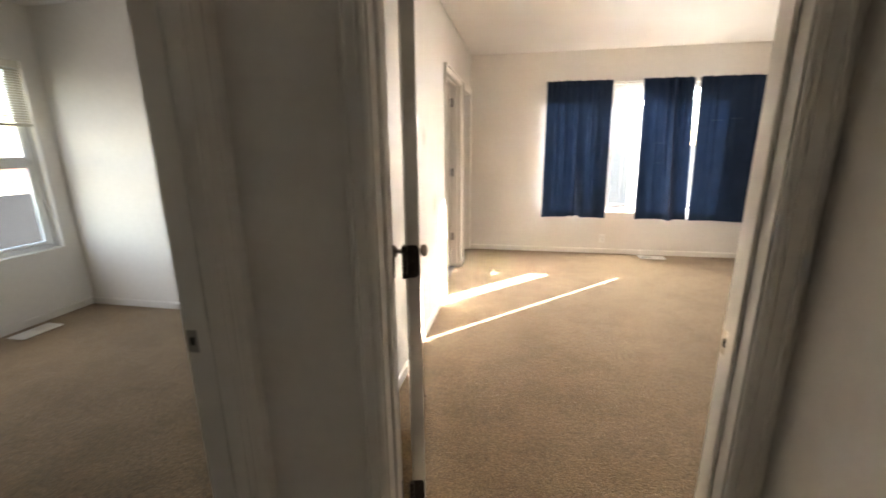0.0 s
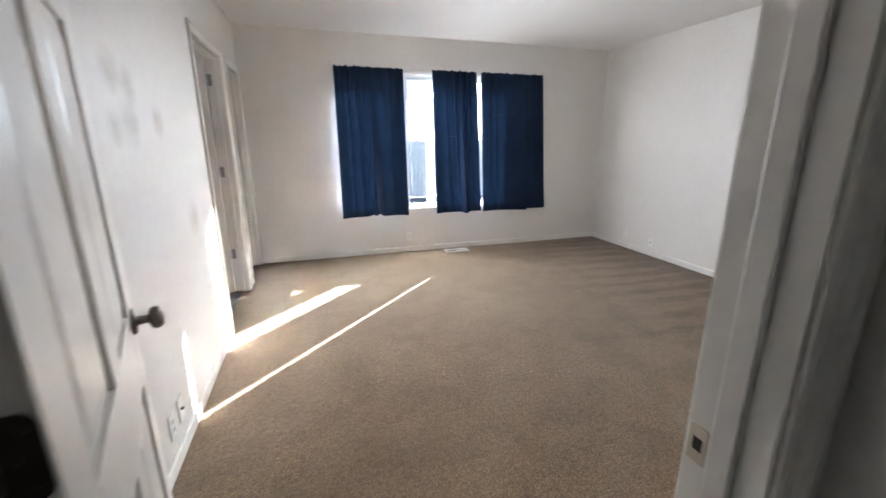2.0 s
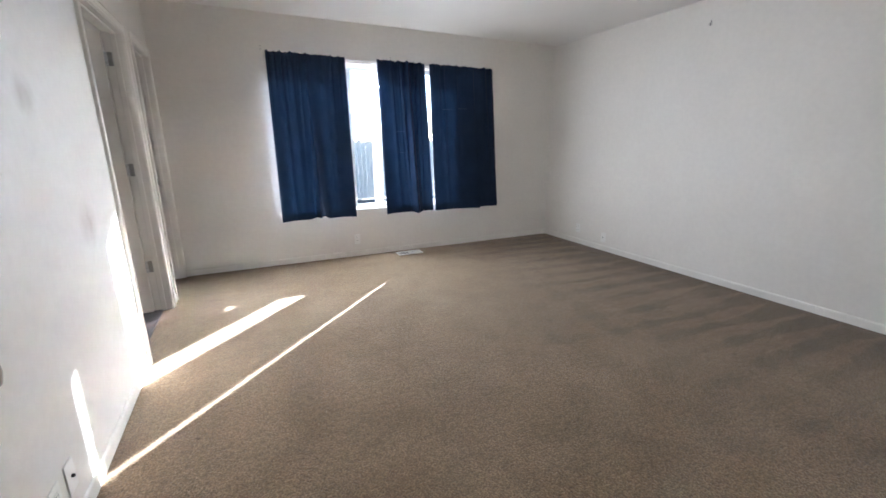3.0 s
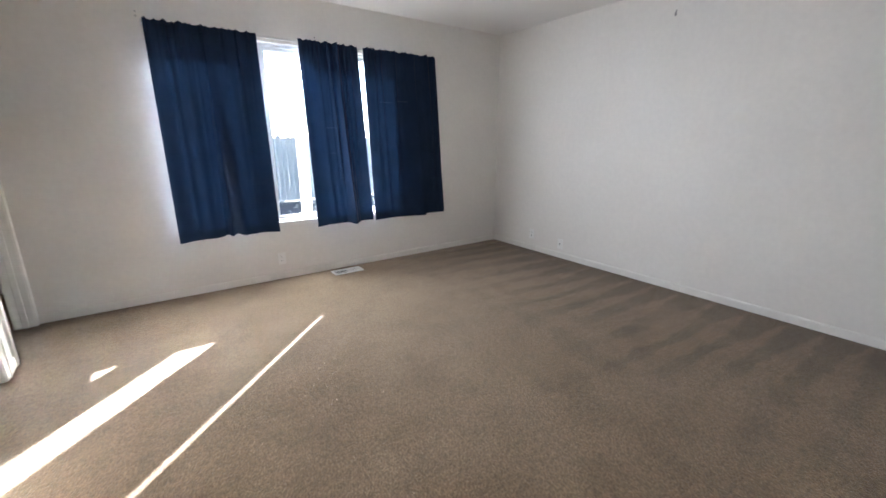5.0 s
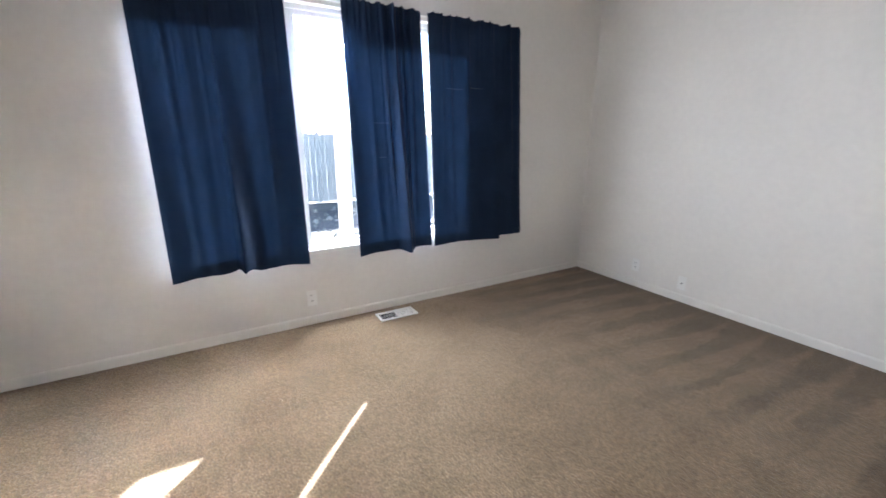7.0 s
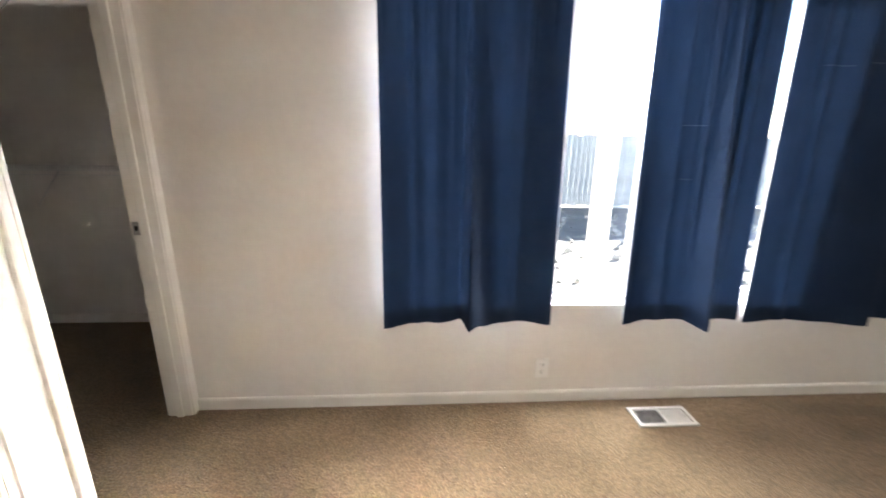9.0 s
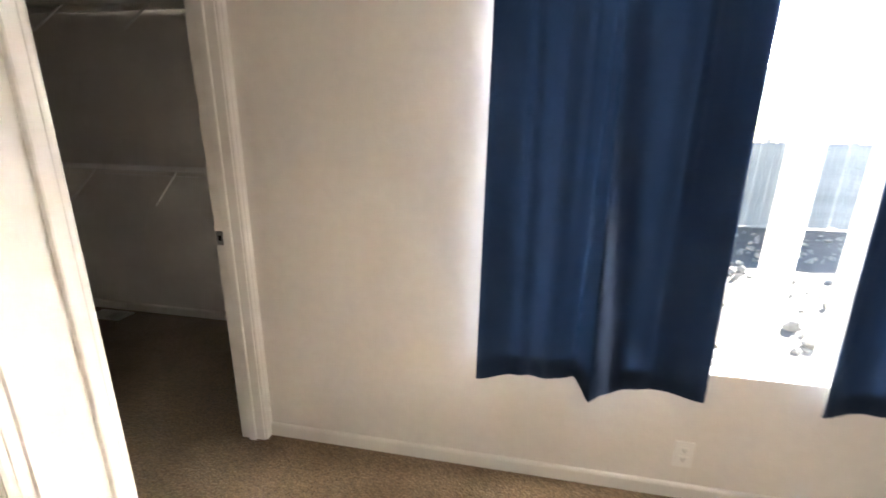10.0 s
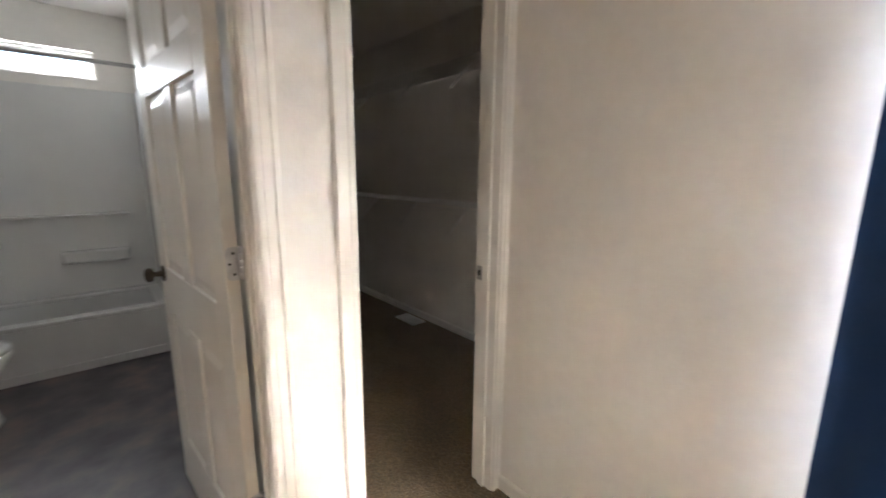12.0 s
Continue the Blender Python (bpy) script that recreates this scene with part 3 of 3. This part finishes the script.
# ---- curtains ----
def curtain(x0, x1, b0, b1, seed, folds, foot, hem, label, creases=()):
    """A gathered panel hung from the rod: top edge x0..x1, foot b0..b1. Folds of (u, left width, right width, depth at the top, depth at the foot, lean);
    hem: places (u, width, rise) where the foot rides up."""
    rnd = random.Random(seed)
    nu, nv = 210, 60
    g = thing("curtain", pose((x0 + x1) / 2, WN, 0), label, "curtain", "curtains on the rod")
    cx = (x0 + x1) / 2
    ph = [rnd.uniform(0, 6.28) for _ in range(8)]
    top = 2.156
    count = int(17 * (x1 - x0)) + 3
    gathers = []
    for k in range(count):
        u = (k + 0.5 + rnd.uniform(-0.35, 0.35)) / count
        gathers.append((u, rnd.uniform(0.010, 0.022) * 0.76 / (x1 - x0), rnd.uniform(0.006, 0.017), rnd.choice((0.08, 0.12, 0.18, 0.35)), rnd.uniform(-0.03, 0.03)))
    wrinkles = [(rnd.uniform(0.1, 0.9), rnd.uniform(0.25, 0.95), rnd.uniform(0.02, 0.06), rnd.uniform(0.02, 0.05), rnd.uniform(-0.004, 0.005), rnd.uniform(-0.6, 0.6)) for _ in range(14)]

    def at(u, v, off):
        k = v ** 0.9
        x = x0 + (x1 - x0) * u + (b0 + (b1 - b0) * u - x0 - (x1 - x0) * u) * k
        ruffle = max(0.0, 1 - v * 14)
        edge = min(1.0, u * 14, (1 - u) * 14)
        y = -0.056 + 0.030 * min(1.0, v * 1.4)
        lift = 0.0
        for c, w, h, far, lean in gathers:
            q = (u - c - lean * v) / (w * (1 + 1.3 * v))
            if abs(q) < 3:
                ridge = math.exp(-q * q)
                y -= (0.35 + 0.65 * edge) * h * ridge * math.exp(-v / far)
                lift += ridge * h
        for c, wl, wr, h0, h1, lean in folds:
            q = u - c - lean * v
            q /= (wl if q < 0 else wr) * (0.55 + 0.45 * v)
            if abs(q) < 3.2:
                t = v * v * (3 - 2 * v)
                y -= (h0 + (h1 - h0) * t) * math.exp(-q * q)
        for c, cv, w, wv, h, slant in wrinkles:
            q, p = (u - c - slant * (v - cv)) / w, (v - cv) / (wv * 2)
            y -= edge * h * math.exp(-q * q - p * p)
        y -= 0.003 * math.sin(4 * v + 5 * u + ph[6]) * edge
        z = top - (top - foot) * v + ruffle * (0.55 * lift + 0.003 * math.sin(u * 41 + ph[0]) - 0.004)
        rise = sum(r * math.exp(-((u - c) / w) ** 2) for c, w, r in hem)
        z += rise * max(0.0, v - 0.5) * 2
        if v < 0.05:
            y -= 0.006 * math.sin(math.pi * v / 0.05)
        return (x - cx, y + off, z)

    for name, off, mat, lab in (("cloth", 0.0, CLOTH, ""), ("lining", 0.004, LINING, "pale back of the curtain")):
        bm = bmesh.new()
        grid = [[bm.verts.new(at(i / nu, j / nv, off)) for i in range(nu + 1)] for j in range(nv + 1)]
        for j in range(nv):
            for i in range(nu):
                bm.faces.new((grid[j][i], grid[j][i + 1], grid[j + 1][i + 1], grid[j + 1][i]))
        part(name, bm, mat, g, lab, smooth=True)
    for name, v0, v1, rows in (("hem", 0.953, 0.9995, 3), ("rod_pocket", 0.012, 0.040, 3)):
        bm = bmesh.new()
        grid = [[bm.verts.new(at(i / nu, v0 + (v1 - v0) * j / rows, -0.0022 if 0 < j < rows else -0.0006)) for i in range(nu + 1)] for j in range(rows + 1)]
        for j in range(rows):
            for i in range(nu):
                bm.faces.new((grid[j][i], grid[j][i + 1], grid[j + 1][i + 1], grid[j + 1][i]))
        part(name, bm, CLOTH, g, "double-stitched navy cloth band", smooth=True)
    for u0, u1, v in creases:
        bm = bmesh.new()
        rows = [[bm.verts.new(at(u0 + (u1 - u0) * i / 12, v + dv, -0.0015)) for i in range(13)] for dv in (-0.0009, 0.0009)]
        for i in range(12):
            bm.faces.new((rows[0][i], rows[0][i + 1], rows[1][i + 1], rows[1][i]))
        part("crease", bm, CREASE, g, "pale worn packing crease")
    return g


curtain(0.956, 1.722, 0.955, 1.748, 3, ((0.0, 0.1, 0.13, 0.015, 0.070, 0), (0.30, 0.05, 0.06, 0.022, 0.020, 0.02), (0.485, 0.018, 0.13, 0.016, 0.185, 0.0), (0.17, 0.03, 0.04, 0.02, 0.012, 0.03),
        (0.70, 0.06, 0.05, 0.02, 0.012, 0.03), (1.0, 0.10, 0.1, 0.012, 0.055, 0)), 0.482, ((0.525, 0.07, 0.050),), "navy blue gathered curtain panel hanging below the sill")
curtain(2.058, 2.610, 2.108, 2.722, 8, ((0.0, 0.1, 0.16, 0.02, 0.055, 0), (0.60, 0.030, 0.10, 0.060, 0.140, 0.0), (0.46, 0.018, 0.03, 0.045, 0.012, 0.10), (0.74, 0.022, 0.03, 0.050, 0.020, -0.02),
        (0.86, 0.03, 0.03, 0.030, 0.004, -0.06), (0.28, 0.05, 0.05, 0.015, 0.012, 0.05), (1.0, 0.07, 0.1, 0.02, 0.020, 0)), 0.479, (), "navy blue curtain panel bunched with one deep fold", ((0.306, 0.507, 0.442), (0.36, 0.454, 0.582)))
curtain(2.675, 3.515, 2.738, 3.662, 5, ((0.03, 0.1, 0.16, 0.012, 0.040, 0), (0.36, 0.09, 0.10, 0.020, 0.022, 0.02), (0.655, 0.19, 0.024, 0.022, 0.095, 0.0), (0.86, 0.04, 0.04, 0.025, 0.016, 0.02),
        (0.20, 0.03, 0.03, 0.02, 0.010, 0.03), (0.95, 0.03, 0.04, 0.025, 0.018, 0.0)), 0.474, (), "navy blue gathered curtain panel casting a soft shadow", ((0.173, 0.325, 0.289), (0.394, 0.549, 0.280)))

rod = thing("curtain_rod", pose(2.24, WN, 2.135), "thin white metal curtain rod on wall brackets", "curtain rod")
bm = bmesh.new()
lathe(bm, [(0.007, -1.29), (0.007, 1.29)], pose(0, -0.040, 0, 0, 90, 0), 12)
part("rod", bm, WIRE, rod)
for x in (-1.285, 1.285):
    bm = bmesh.new()
    box(bm, x - 0.008, x + 0.008, -0.05, 0.0, -0.009, 0.009, 0.003)
    box(bm, x - 0.012, x + 0.012, -0.004, 0.0, -0.03, 0.03, 0.001)
    part("bracket", bm, WIRE, rod)


# ---- floor registers, outlets ----
def register(m, w, d, label):
    g = thing("floor_register", m, label, "floor register")
    bm = bmesh.new()
    f = 0.018
    for q in ((-w / 2, w / 2, -d / 2, -d / 2 + f), (-w / 2, w / 2, d / 2 - f, d / 2), (-w / 2, -w / 2 + f, -d / 2 + f, d / 2 - f), (w / 2 - f, w / 2, -d / 2 + f, d / 2 - f), (-0.004, 0.004, -d / 2 + f, d / 2 - f)):
        box(bm, *q, 0.0, 0.009)
    part("frame", bm, VENTWHITE, g)
    # Flat near-black sheet, no duct below: the shade is its colour.
    bm = bmesh.new()
    box(bm, -w / 2 + f, w / 2 - f, -d / 2 + f, d / 2 - f, -0.001, 0.001)
    part("opening", bm, DARK, g, "near-black sheet for the shade in the duct")
    n = 12
    for half, tilt in ((-1, 35), (1, 78)):
        for k in range(n):
            x = half * (0.006 + (w / 2 - f - 0.010) * (k + 0.5) / n)
            bm = bmesh.new()
            box(bm, -0.0045, 0.0045, -d / 2 + f, d / 2 - f, -0.0006, 0.0006, m=pose(x, 0, 0.0055, 0, (90 - tilt) if half < 0 else 8, 0))
            part("slat", bm, VENTWHITE, g)
    return g


register(pose(2.345, 6.04, 0.001), 0.30, 0.14, "white metal floor register in the carpet below the window")
register(pose(-1.90, 7.10, 0.001, 0, 0, 180), 0.28, 0.14, "white metal floor register on the dim closet carpet")
register(pose(-3.06, 2.97, 0.001, 0, 0, -90), 0.28, 0.15, "white metal floor register in the second bedroom's carpet")


def outlet(m, label, kind_of="duplex"):
    """A wall plate: local x across, z up, facing -y."""
    g = thing("wall_outlet", m, label, "outlet")
    bm = bmesh.new()
    box(bm, -0.035, 0.035, -0.006, 0.0, -0.0575, 0.0575, 0.0025)
    part("plate", bm, PLASTIC, g)
    if kind_of == "duplex":
        for z in (-0.02, 0.02):
            bm = bmesh.new()
            box(bm, -0.016, 0.016, -0.0085, -0.006, z - 0.014, z + 0.014, 0.001)
            s = part("socket", bm, PLASTIC, g)
            # Solid near-black bars for the shade in the socket's slots.
            bm = bmesh.new()
            for x in (-0.006, 0.006):
                box(bm, x - 0.0012, x + 0.0012, -0.0092, -0.0086, z - 0.002, z + 0.007)
            box(bm, -0.002, 0.002, -0.0092, -0.0086, z - 0.009, z - 0.005)
            part("slot_shade", bm, DARK, s)
    else:
        bm = bmesh.new()
        lathe(bm, [(0.006, 0.0), (0.006, 0.008), (0.003, 0.010)], pose(0, -0.006, 0, 90, 0, 0), 12)
        part("jack", bm, DARK, g, "dark coaxial jack")
    return g


outlet(pose(1.755, WN, 0.20), "white duplex outlet low on the window wall")
outlet(pose(WE, 5.53, 0.20, 0, 0, -90), "white duplex outlet low on the plain wall")
outlet(pose(WE, 5.10, 0.16, 0, 0, -90), "white coaxial wall plate above the baseboard", "coax")
outlet(pose(0, 3.02, 0.20, 0, 0, 90), "white duplex outlet beside the bedroom door")
outlet(pose(0, 3.14, 0.20, 0, 0, 90), "white coaxial wall plate beside the bedroom door", "coax")


def wall_screw(m, label):
    g = thing("wall_screw", m, label, "screw")
    bm = bmesh.new()
    lathe(bm, [(0.0045, 0.0), (0.0045, 0.003), (0.002, 0.0045)], pose(0, 0, 0, 90, 0, 0), 10)
    part("head", bm, STEEL, g)
    bm = bmesh.new()
    lathe(bm, [(0.0022, 0.0045), (0.0018, 0.012)], pose(0, 0, 0, 90, 0, 0), 8)
    part("shank", bm, DARK, g)
    return g


for x, z in ((0.925, 2.175), (0.925, 2.205), (2.235, 2.195), (3.545, 2.17)):
    wall_screw(pose(x, WN, z), "small dark screw in the wall above the curtains")
hook = thing("wall_hook", pose(WE, 4.13, 2.30, 0, 0, -90), "small metal picture hook on the plain wall", "hook")
bm = bmesh.new()
box(bm, -0.006, 0.006, -0.004, 0.0, -0.022, 0.022, 0.001)
part("plate", bm, STEEL, hook)
bm = bmesh.new()
box(bm, -0.004, 0.004, -0.016, -0.004, -0.022, -0.016, 0.001)
box(bm, -0.004, 0.004, -0.018, -0.014, -0.016, 0.0, 0.001)
part("prong", bm, STEEL, hook)

def carpet_snag(x, y, seed):
    """A pulled tuft: a few short loops of yarn standing out of the pile."""
    r = random.Random(seed)
    g = thing("carpet_snag", pose(x, y, 0, 0, 0, r.uniform(0, 360)), "small matted brown tuft pulled from the carpet", "carpet tuft", "tufts on the carpet")
    for k in range(4):
        bm = bmesh.new()
        a, size = r.uniform(0, 180), r.uniform(0.006, 0.011)
        lathe(bm, [(0.0012, -size), (0.0026, -size * 0.4), (0.0030, size * 0.3), (0.0010, size)], pose(r.uniform(-0.008, 0.008), r.uniform(-0.005, 0.005), 0.0022, 0, 80, a), 8)
        part("yarn", bm, SNAG, g, smooth=True)
    return g


for k, (x, y) in enumerate(((0.33, 3.45), (0.18, 2.66))):
    carpet_snag(x, y, 40 + k)

# ---- bathroom ----
tub = thing("bathtub", pose((XW - 2.51) / 2, 4.56, 0.006), "white acrylic bathtub with a moulded wall surround", "bathtub")
tw, tl, th_ = (-2.51 - XW) / 2, 0.80, 0.375
bm = bmesh.new()
box(bm, tw - 0.03, tw, -tl, tl, 0, th_ - 0.03, 0.004)
box(bm, tw - 0.002, tw + 0.012, -tl, tl, 0, 0.06, 0.004)
part("apron", bm, TUB, tub)
bm = bmesh.new()
for q in ((-tw, -tw + 0.09, -tl, tl), (tw - 0.08, tw + 0.006, -tl, tl), (-tw + 0.09, tw - 0.08, -tl, -tl + 0.1), (-tw + 0.09, tw - 0.08, tl - 0.1, tl)):
    box(bm, *q, th_ - 0.03, th_, 0.008)
part("rim", bm, TUB, tub)
bm = bmesh.new()
for q in ((-tw + 0.04, -tw + 0.09, -tl + 0.05, tl - 0.05, 0.04, th_ - 0.03), (tw - 0.08, tw - 0.035, -tl + 0.05, tl - 0.05, 0.04, th_ - 0.03), (-tw + 0.09, tw - 0.08, -tl + 0.05, tl - 0.05, 0.04, 0.08)):
    box(bm, *q)
part("basin", bm, TUB, tub)
bm = bmesh.new()
box(bm, -tw + 0.001, -tw + 0.02, -tl, tl, th_ + 0.001, 1.94, 0.004)
surround = part("surround_panel", bm, TUB, tub, "glossy white moulded surround")
bm = bmesh.new()
box(bm, -tw + 0.02, -tw + 0.06, -tl, tl - 0.16, 0.985, 1.005, 0.006)
part("ledge", bm, TUB, surround)
bm = bmesh.new()
box(bm, -tw + 0.02, -tw + 0.09, 0.20, 0.62, 0.62, 0.72, 0.02)
part("soap_shelf", bm, TUB, surround)
bm = bmesh.new()
box(bm, -tw, tw, tl - 0.018, tl - 0.001, th_ + 0.001, 1.94, 0.004)
part("surround_panel", bm, TUB, tub, "glossy white moulded surround")
bm = bmesh.new()
box(bm, -tw, tw, -tl + 0.001, -tl + 0.018, th_ + 0.001, 1.94, 0.004)
part("surround_panel", bm, TUB, tub, "glossy white moulded surround")

shower_rod = thing("shower_rod", pose(-2.50, 4.56, 2.02), "brushed metal shower curtain rod without a curtain", "shower rod")
bm = bmesh.new()
lathe(bm, [(0.0125, -0.78), (0.0125, 0.78)], pose(0, 0, 0, -90, 0, 0), 16)
part("tube", bm, STEEL, shower_rod)
for y, rx in ((0.80, 90), (-0.80, -90)):
    bm = bmesh.new()
    lathe(bm, [(0.028, 0.0), (0.028, 0.008), (0.020, 0.02), (0.016, 0.035)], pose(0, y, 0, rx, 0, 0), 16)
    part("end_flange", bm, STEEL, shower_rod)

toilet = thing("toilet", pose(-2.00, 4.345, 0.006), "white porcelain toilet on the dark bathroom floor", "toilet")
bm = bmesh.new()
lathe(bm, [(0.12, 0.0), (0.125, 0.02), (0.10, 0.12), (0.12, 0.24), (0.185, 0.36), (0.19, 0.385), (0.185, 0.40)], Matrix.Diagonal((1.0, 1.22, 1, 1)), 28)
part("bowl", bm, PORCELAIN, toilet, smooth=True)
bm = bmesh.new()
lathe(bm, [(0.185, 0.401), (0.19, 0.41), (0.188, 0.425), (0.15, 0.432)], Matrix.Diagonal((1.0, 1.22, 1, 1)), 28)
part("lid", bm, PORCELAIN, toilet, smooth=True)
bm = bmesh.new()
box(bm, -0.22, 0.22, -0.34, -0.17, 0.38, 0.74, 0.02)
part("tank", bm, PORCELAIN, toilet)
bm = bmesh.new()
box(bm, -0.23, 0.23, -0.345, -0.16, 0.741, 0.775, 0.01)
part("tank_lid", bm, PORCELAIN, toilet)


# ---- closet shelves ----
def wire_shelf(z, x0, x1, label):
    g = thing("wire_shelf", pose((x0 + x1) / 2, YC1, z), label, "shelf")
    w = x1 - x0
    for k, y in enumerate((-0.01, -0.15, -0.30)):
        bm = bmesh.new()
        lathe(bm, [(0.003, -w / 2), (0.003, w / 2)], pose(0, y, -0.004, 0, 90, 0), 8)
        part("rail", bm, WIRE, g)
    bm = bmesh.new()
    lathe(bm, [(0.003, -w / 2), (0.003, w / 2)], pose(0, -0.305, -0.03, 0, 90, 0), 8)
    part("rail", bm, WIRE, g)
    bm = bmesh.new()
    n = int(w / 0.027)
    for k in range(n):
        x = -w / 2 + w * (k + 0.5) / n
        box(bm, x - 0.0012, x + 0.0012, -0.305, -0.005, -0.001, 0.0014)
    tagged(part("wire_mesh", bm, WIRE, g), kind="stuff")
    n = 5
    for k in range(n):
        x = -w / 2 + w * (k + 0.5) / n
        bm = bmesh.new()
        box(bm, x - 0.004, x + 0.004, -0.004, 0.004, 0.0, 0.27, 0.001, m=pose(0, -0.19, -0.012, 0, 0, 0) @ pose(0, 0, 0, 180 - 46, 0, 0) @ pose(0, 0, 0))
        part("brace", bm, WIRE, g)
    return g


wire_shelf(2.08, -3.2, -0.15, "white wire shelf high on the closet wall")
wire_shelf(1.12, -3.2, -0.15, "white wire shelf at mid height in the closet")

# ---- blind in the second bedroom ----
blind = thing("mini_blind", pose(XW + 0.03, (WIN2[0] + WIN2[1]) / 2, 2.05), "beige mini blind drawn half way up", "blind")
bl = (WIN2[1] - WIN2[0]) / 2 - 0.03
bm = bmesh.new()
box(bm, -0.03, 0.0, -bl, bl, -0.03, 0.02, 0.002)
part("head_rail", bm, BLIND, blind)
for k in range(21):
    bm = bmesh.new()
    box(bm, -0.012, 0.012, -bl, bl, -0.0005, 0.0005, m=pose(-0.015, 0, -0.05 - k * 0.019, 0, 35, 0))
    part("slat", bm, BLIND, blind)
bm = bmesh.new()
box(bm, -0.028, -0.003, -bl, bl, -0.47, -0.445, 0.002)
part("bottom_rail", bm, BLIND, blind)

# ---- outside ----
structure("ground", [(-400, 400, -400, 400, -0.75, -0.6)], EARTH, "bare pale yard ground reaching the horizon", "ground")
structure("gravel_yard", [(-1, 16, 6.45, 15.2, -0.6, -0.585)], GRAVEL, "grey gravel yard outside the bedroom window", "ground")


def board_fence(m, length, h, mat, label):
    g = thing("fence", m, label, "fence")
    n = int(length / 0.145)
    b0 = bmesh.new()
    box(b0, -0.068, 0.068, 0, 0.02, 0.05, h, 0.004)
    first = part("board", b0, mat, g)
    first.location.x = -length / 2 + 0.0725
    rnd = random.Random(7)
    for k in range(1, n):
        o = new("board", first.data)
        o.parent = g
        o.location = (-length / 2 + 0.0725 + 0.145 * k, rnd.uniform(-0.004, 0.004), rnd.uniform(-0.03, 0.02))
    for z in (0.35, h - 0.3):
        bm = bmesh.new()
        box(bm, -length / 2, length / 2, 0.025, 0.065, z - 0.045, z + 0.045, 0.003)
        part("rail", bm, mat, g)
    for k in range(int(length / 2.4) + 1):
        bm = bmesh.new()
        x = -length / 2 + 2.4 * k
        box(bm, x - 0.045, x + 0.045, 0.068, 0.158, 0, h + 0.05, 0.004)
        part("post", bm, mat, g)
    return g


board_fence(pose(6, 15.4, -0.6), 18, 1.95, FENCE_GREY, "weathered grey wooden board fence across the yard")
board_fence(pose(-9.2, 3, -0.6, 0, 0, 90), 22, 1.68, FENCE, "reddish wooden board fence beyond the side yard")
structure("retaining_wall", [(-8.9, -8.7, -8, 14, -0.6, 0.74)], CONCRETE, "pale concrete retaining wall below the red fence", "wall")
# No shadow of the house falls here; the dark base colour imitates it.
structure("side_wall", [(-6.2, -6.0, -8, 14, -0.6, 0.80)], GREYWALL, "low blue-grey block wall, its shade put into the colour", "wall")

# Post added where sun glare on the glass makes a white streak.
post = thing("glare_post", pose(2.175, 6.65, -0.585), "white upright post outside the window, put in for glare", "post")
bm = bmesh.new()
box(bm, -0.045, 0.045, -0.045, 0.045, 0, CEIL + 0.12 + 0.585, 0.006)
part("shaft", bm, VINYL, post)
bm = bmesh.new()
box(bm, -0.07, 0.07, -0.07, 0.07, 0.0, 0.12, 0.006)
part("base", bm, VINYL, post)

# rubble on the yard
rnd = random.Random(11)
bm = bmesh.new()
for k in range(900):
    x, y = rnd.uniform(0.5, 9), rnd.uniform(7.2, 14.6)
    r = rnd.choice((0.02, 0.03, 0.04, 0.07)) * rnd.uniform(0.7, 1.3)
    m = pose(x, y, -0.585 + r * 0.25, rnd.uniform(0, 360), rnd.uniform(0, 360), 0) @ Matrix.Diagonal((r, r * rnd.uniform(0.6, 1), r * rnd.uniform(0.4, 0.8), 1))
    made = bmesh.ops.create_icosphere(bm, subdivisions=1, radius=1.0, matrix=m)
    for v in made["verts"]:
        v.co += Vector([rnd.uniform(-0.15, 0.15) * r for _ in range(3)])
tagged(mesh_object("rubble", bm, STONE), "scattered pale stones and rubble on the gravel", "rubble", kind="stuff")


def shrub(x, y, size, seed, label):
    """A shrub or small tree: stems and a crown of many small leaves with gaps."""
    r = random.Random(seed)
    g = thing("tree", pose(x, y, -0.6), label, "tree")
    bm = bmesh.new()
    tips = []
    for k in range(7):
        a, lean = r.uniform(0, 6.28), r.uniform(0.1, 0.5)
        top = Vector((math.cos(a) * lean * size, math.sin(a) * lean * size, size * r.uniform(0.5, 0.8)))
        q = top.to_track_quat("Z", "Y").to_matrix().to_4x4()
        lathe(bm, [(0.03 * size, 0), (0.018 * size, top.length * 0.5), (0.006 * size, top.length)], q, 7)
        tips.append(top)
    part("trunk", bm, BARK, g)
    vs, fs = [], []
    for k in range(5000):
        t = r.choice(tips)
        d = Vector((r.gauss(0, 1), r.gauss(0, 1), r.gauss(0, 0.8))) * (0.17 * size)
        c = t * r.uniform(0.7, 1.15) + d
        u = Vector((r.uniform(-1, 1), r.uniform(-1, 1), r.uniform(-1, 1))).normalized() * 0.035
        w = u.orthogonal().normalized() * 0.018
        n = len(vs)
        vs += [c - u, c + w, c + u, c - w]
        fs.append((n, n + 1, n + 2, n + 3))
    me = bpy.data.meshes.new("crown")
    me.from_pydata([tuple(v) for v in vs], [], fs)
    me.materials.append(LEAF)
    crown = new("crown", me)
    crown.parent = g
    return g


shrub(5.4, 17.5, 2.6, 1, "pale green leafy tree behind the board fence")
shrub(8.2, 17.0, 3.0, 2, "pale green leafy tree behind the board fence")
shrub(3.6, 18.5, 2.9, 3, "pale green leafy tree behind the board fence")
shrub(-10.8, 6.0, 3.0, 4, "leafy tree beyond the red fence")
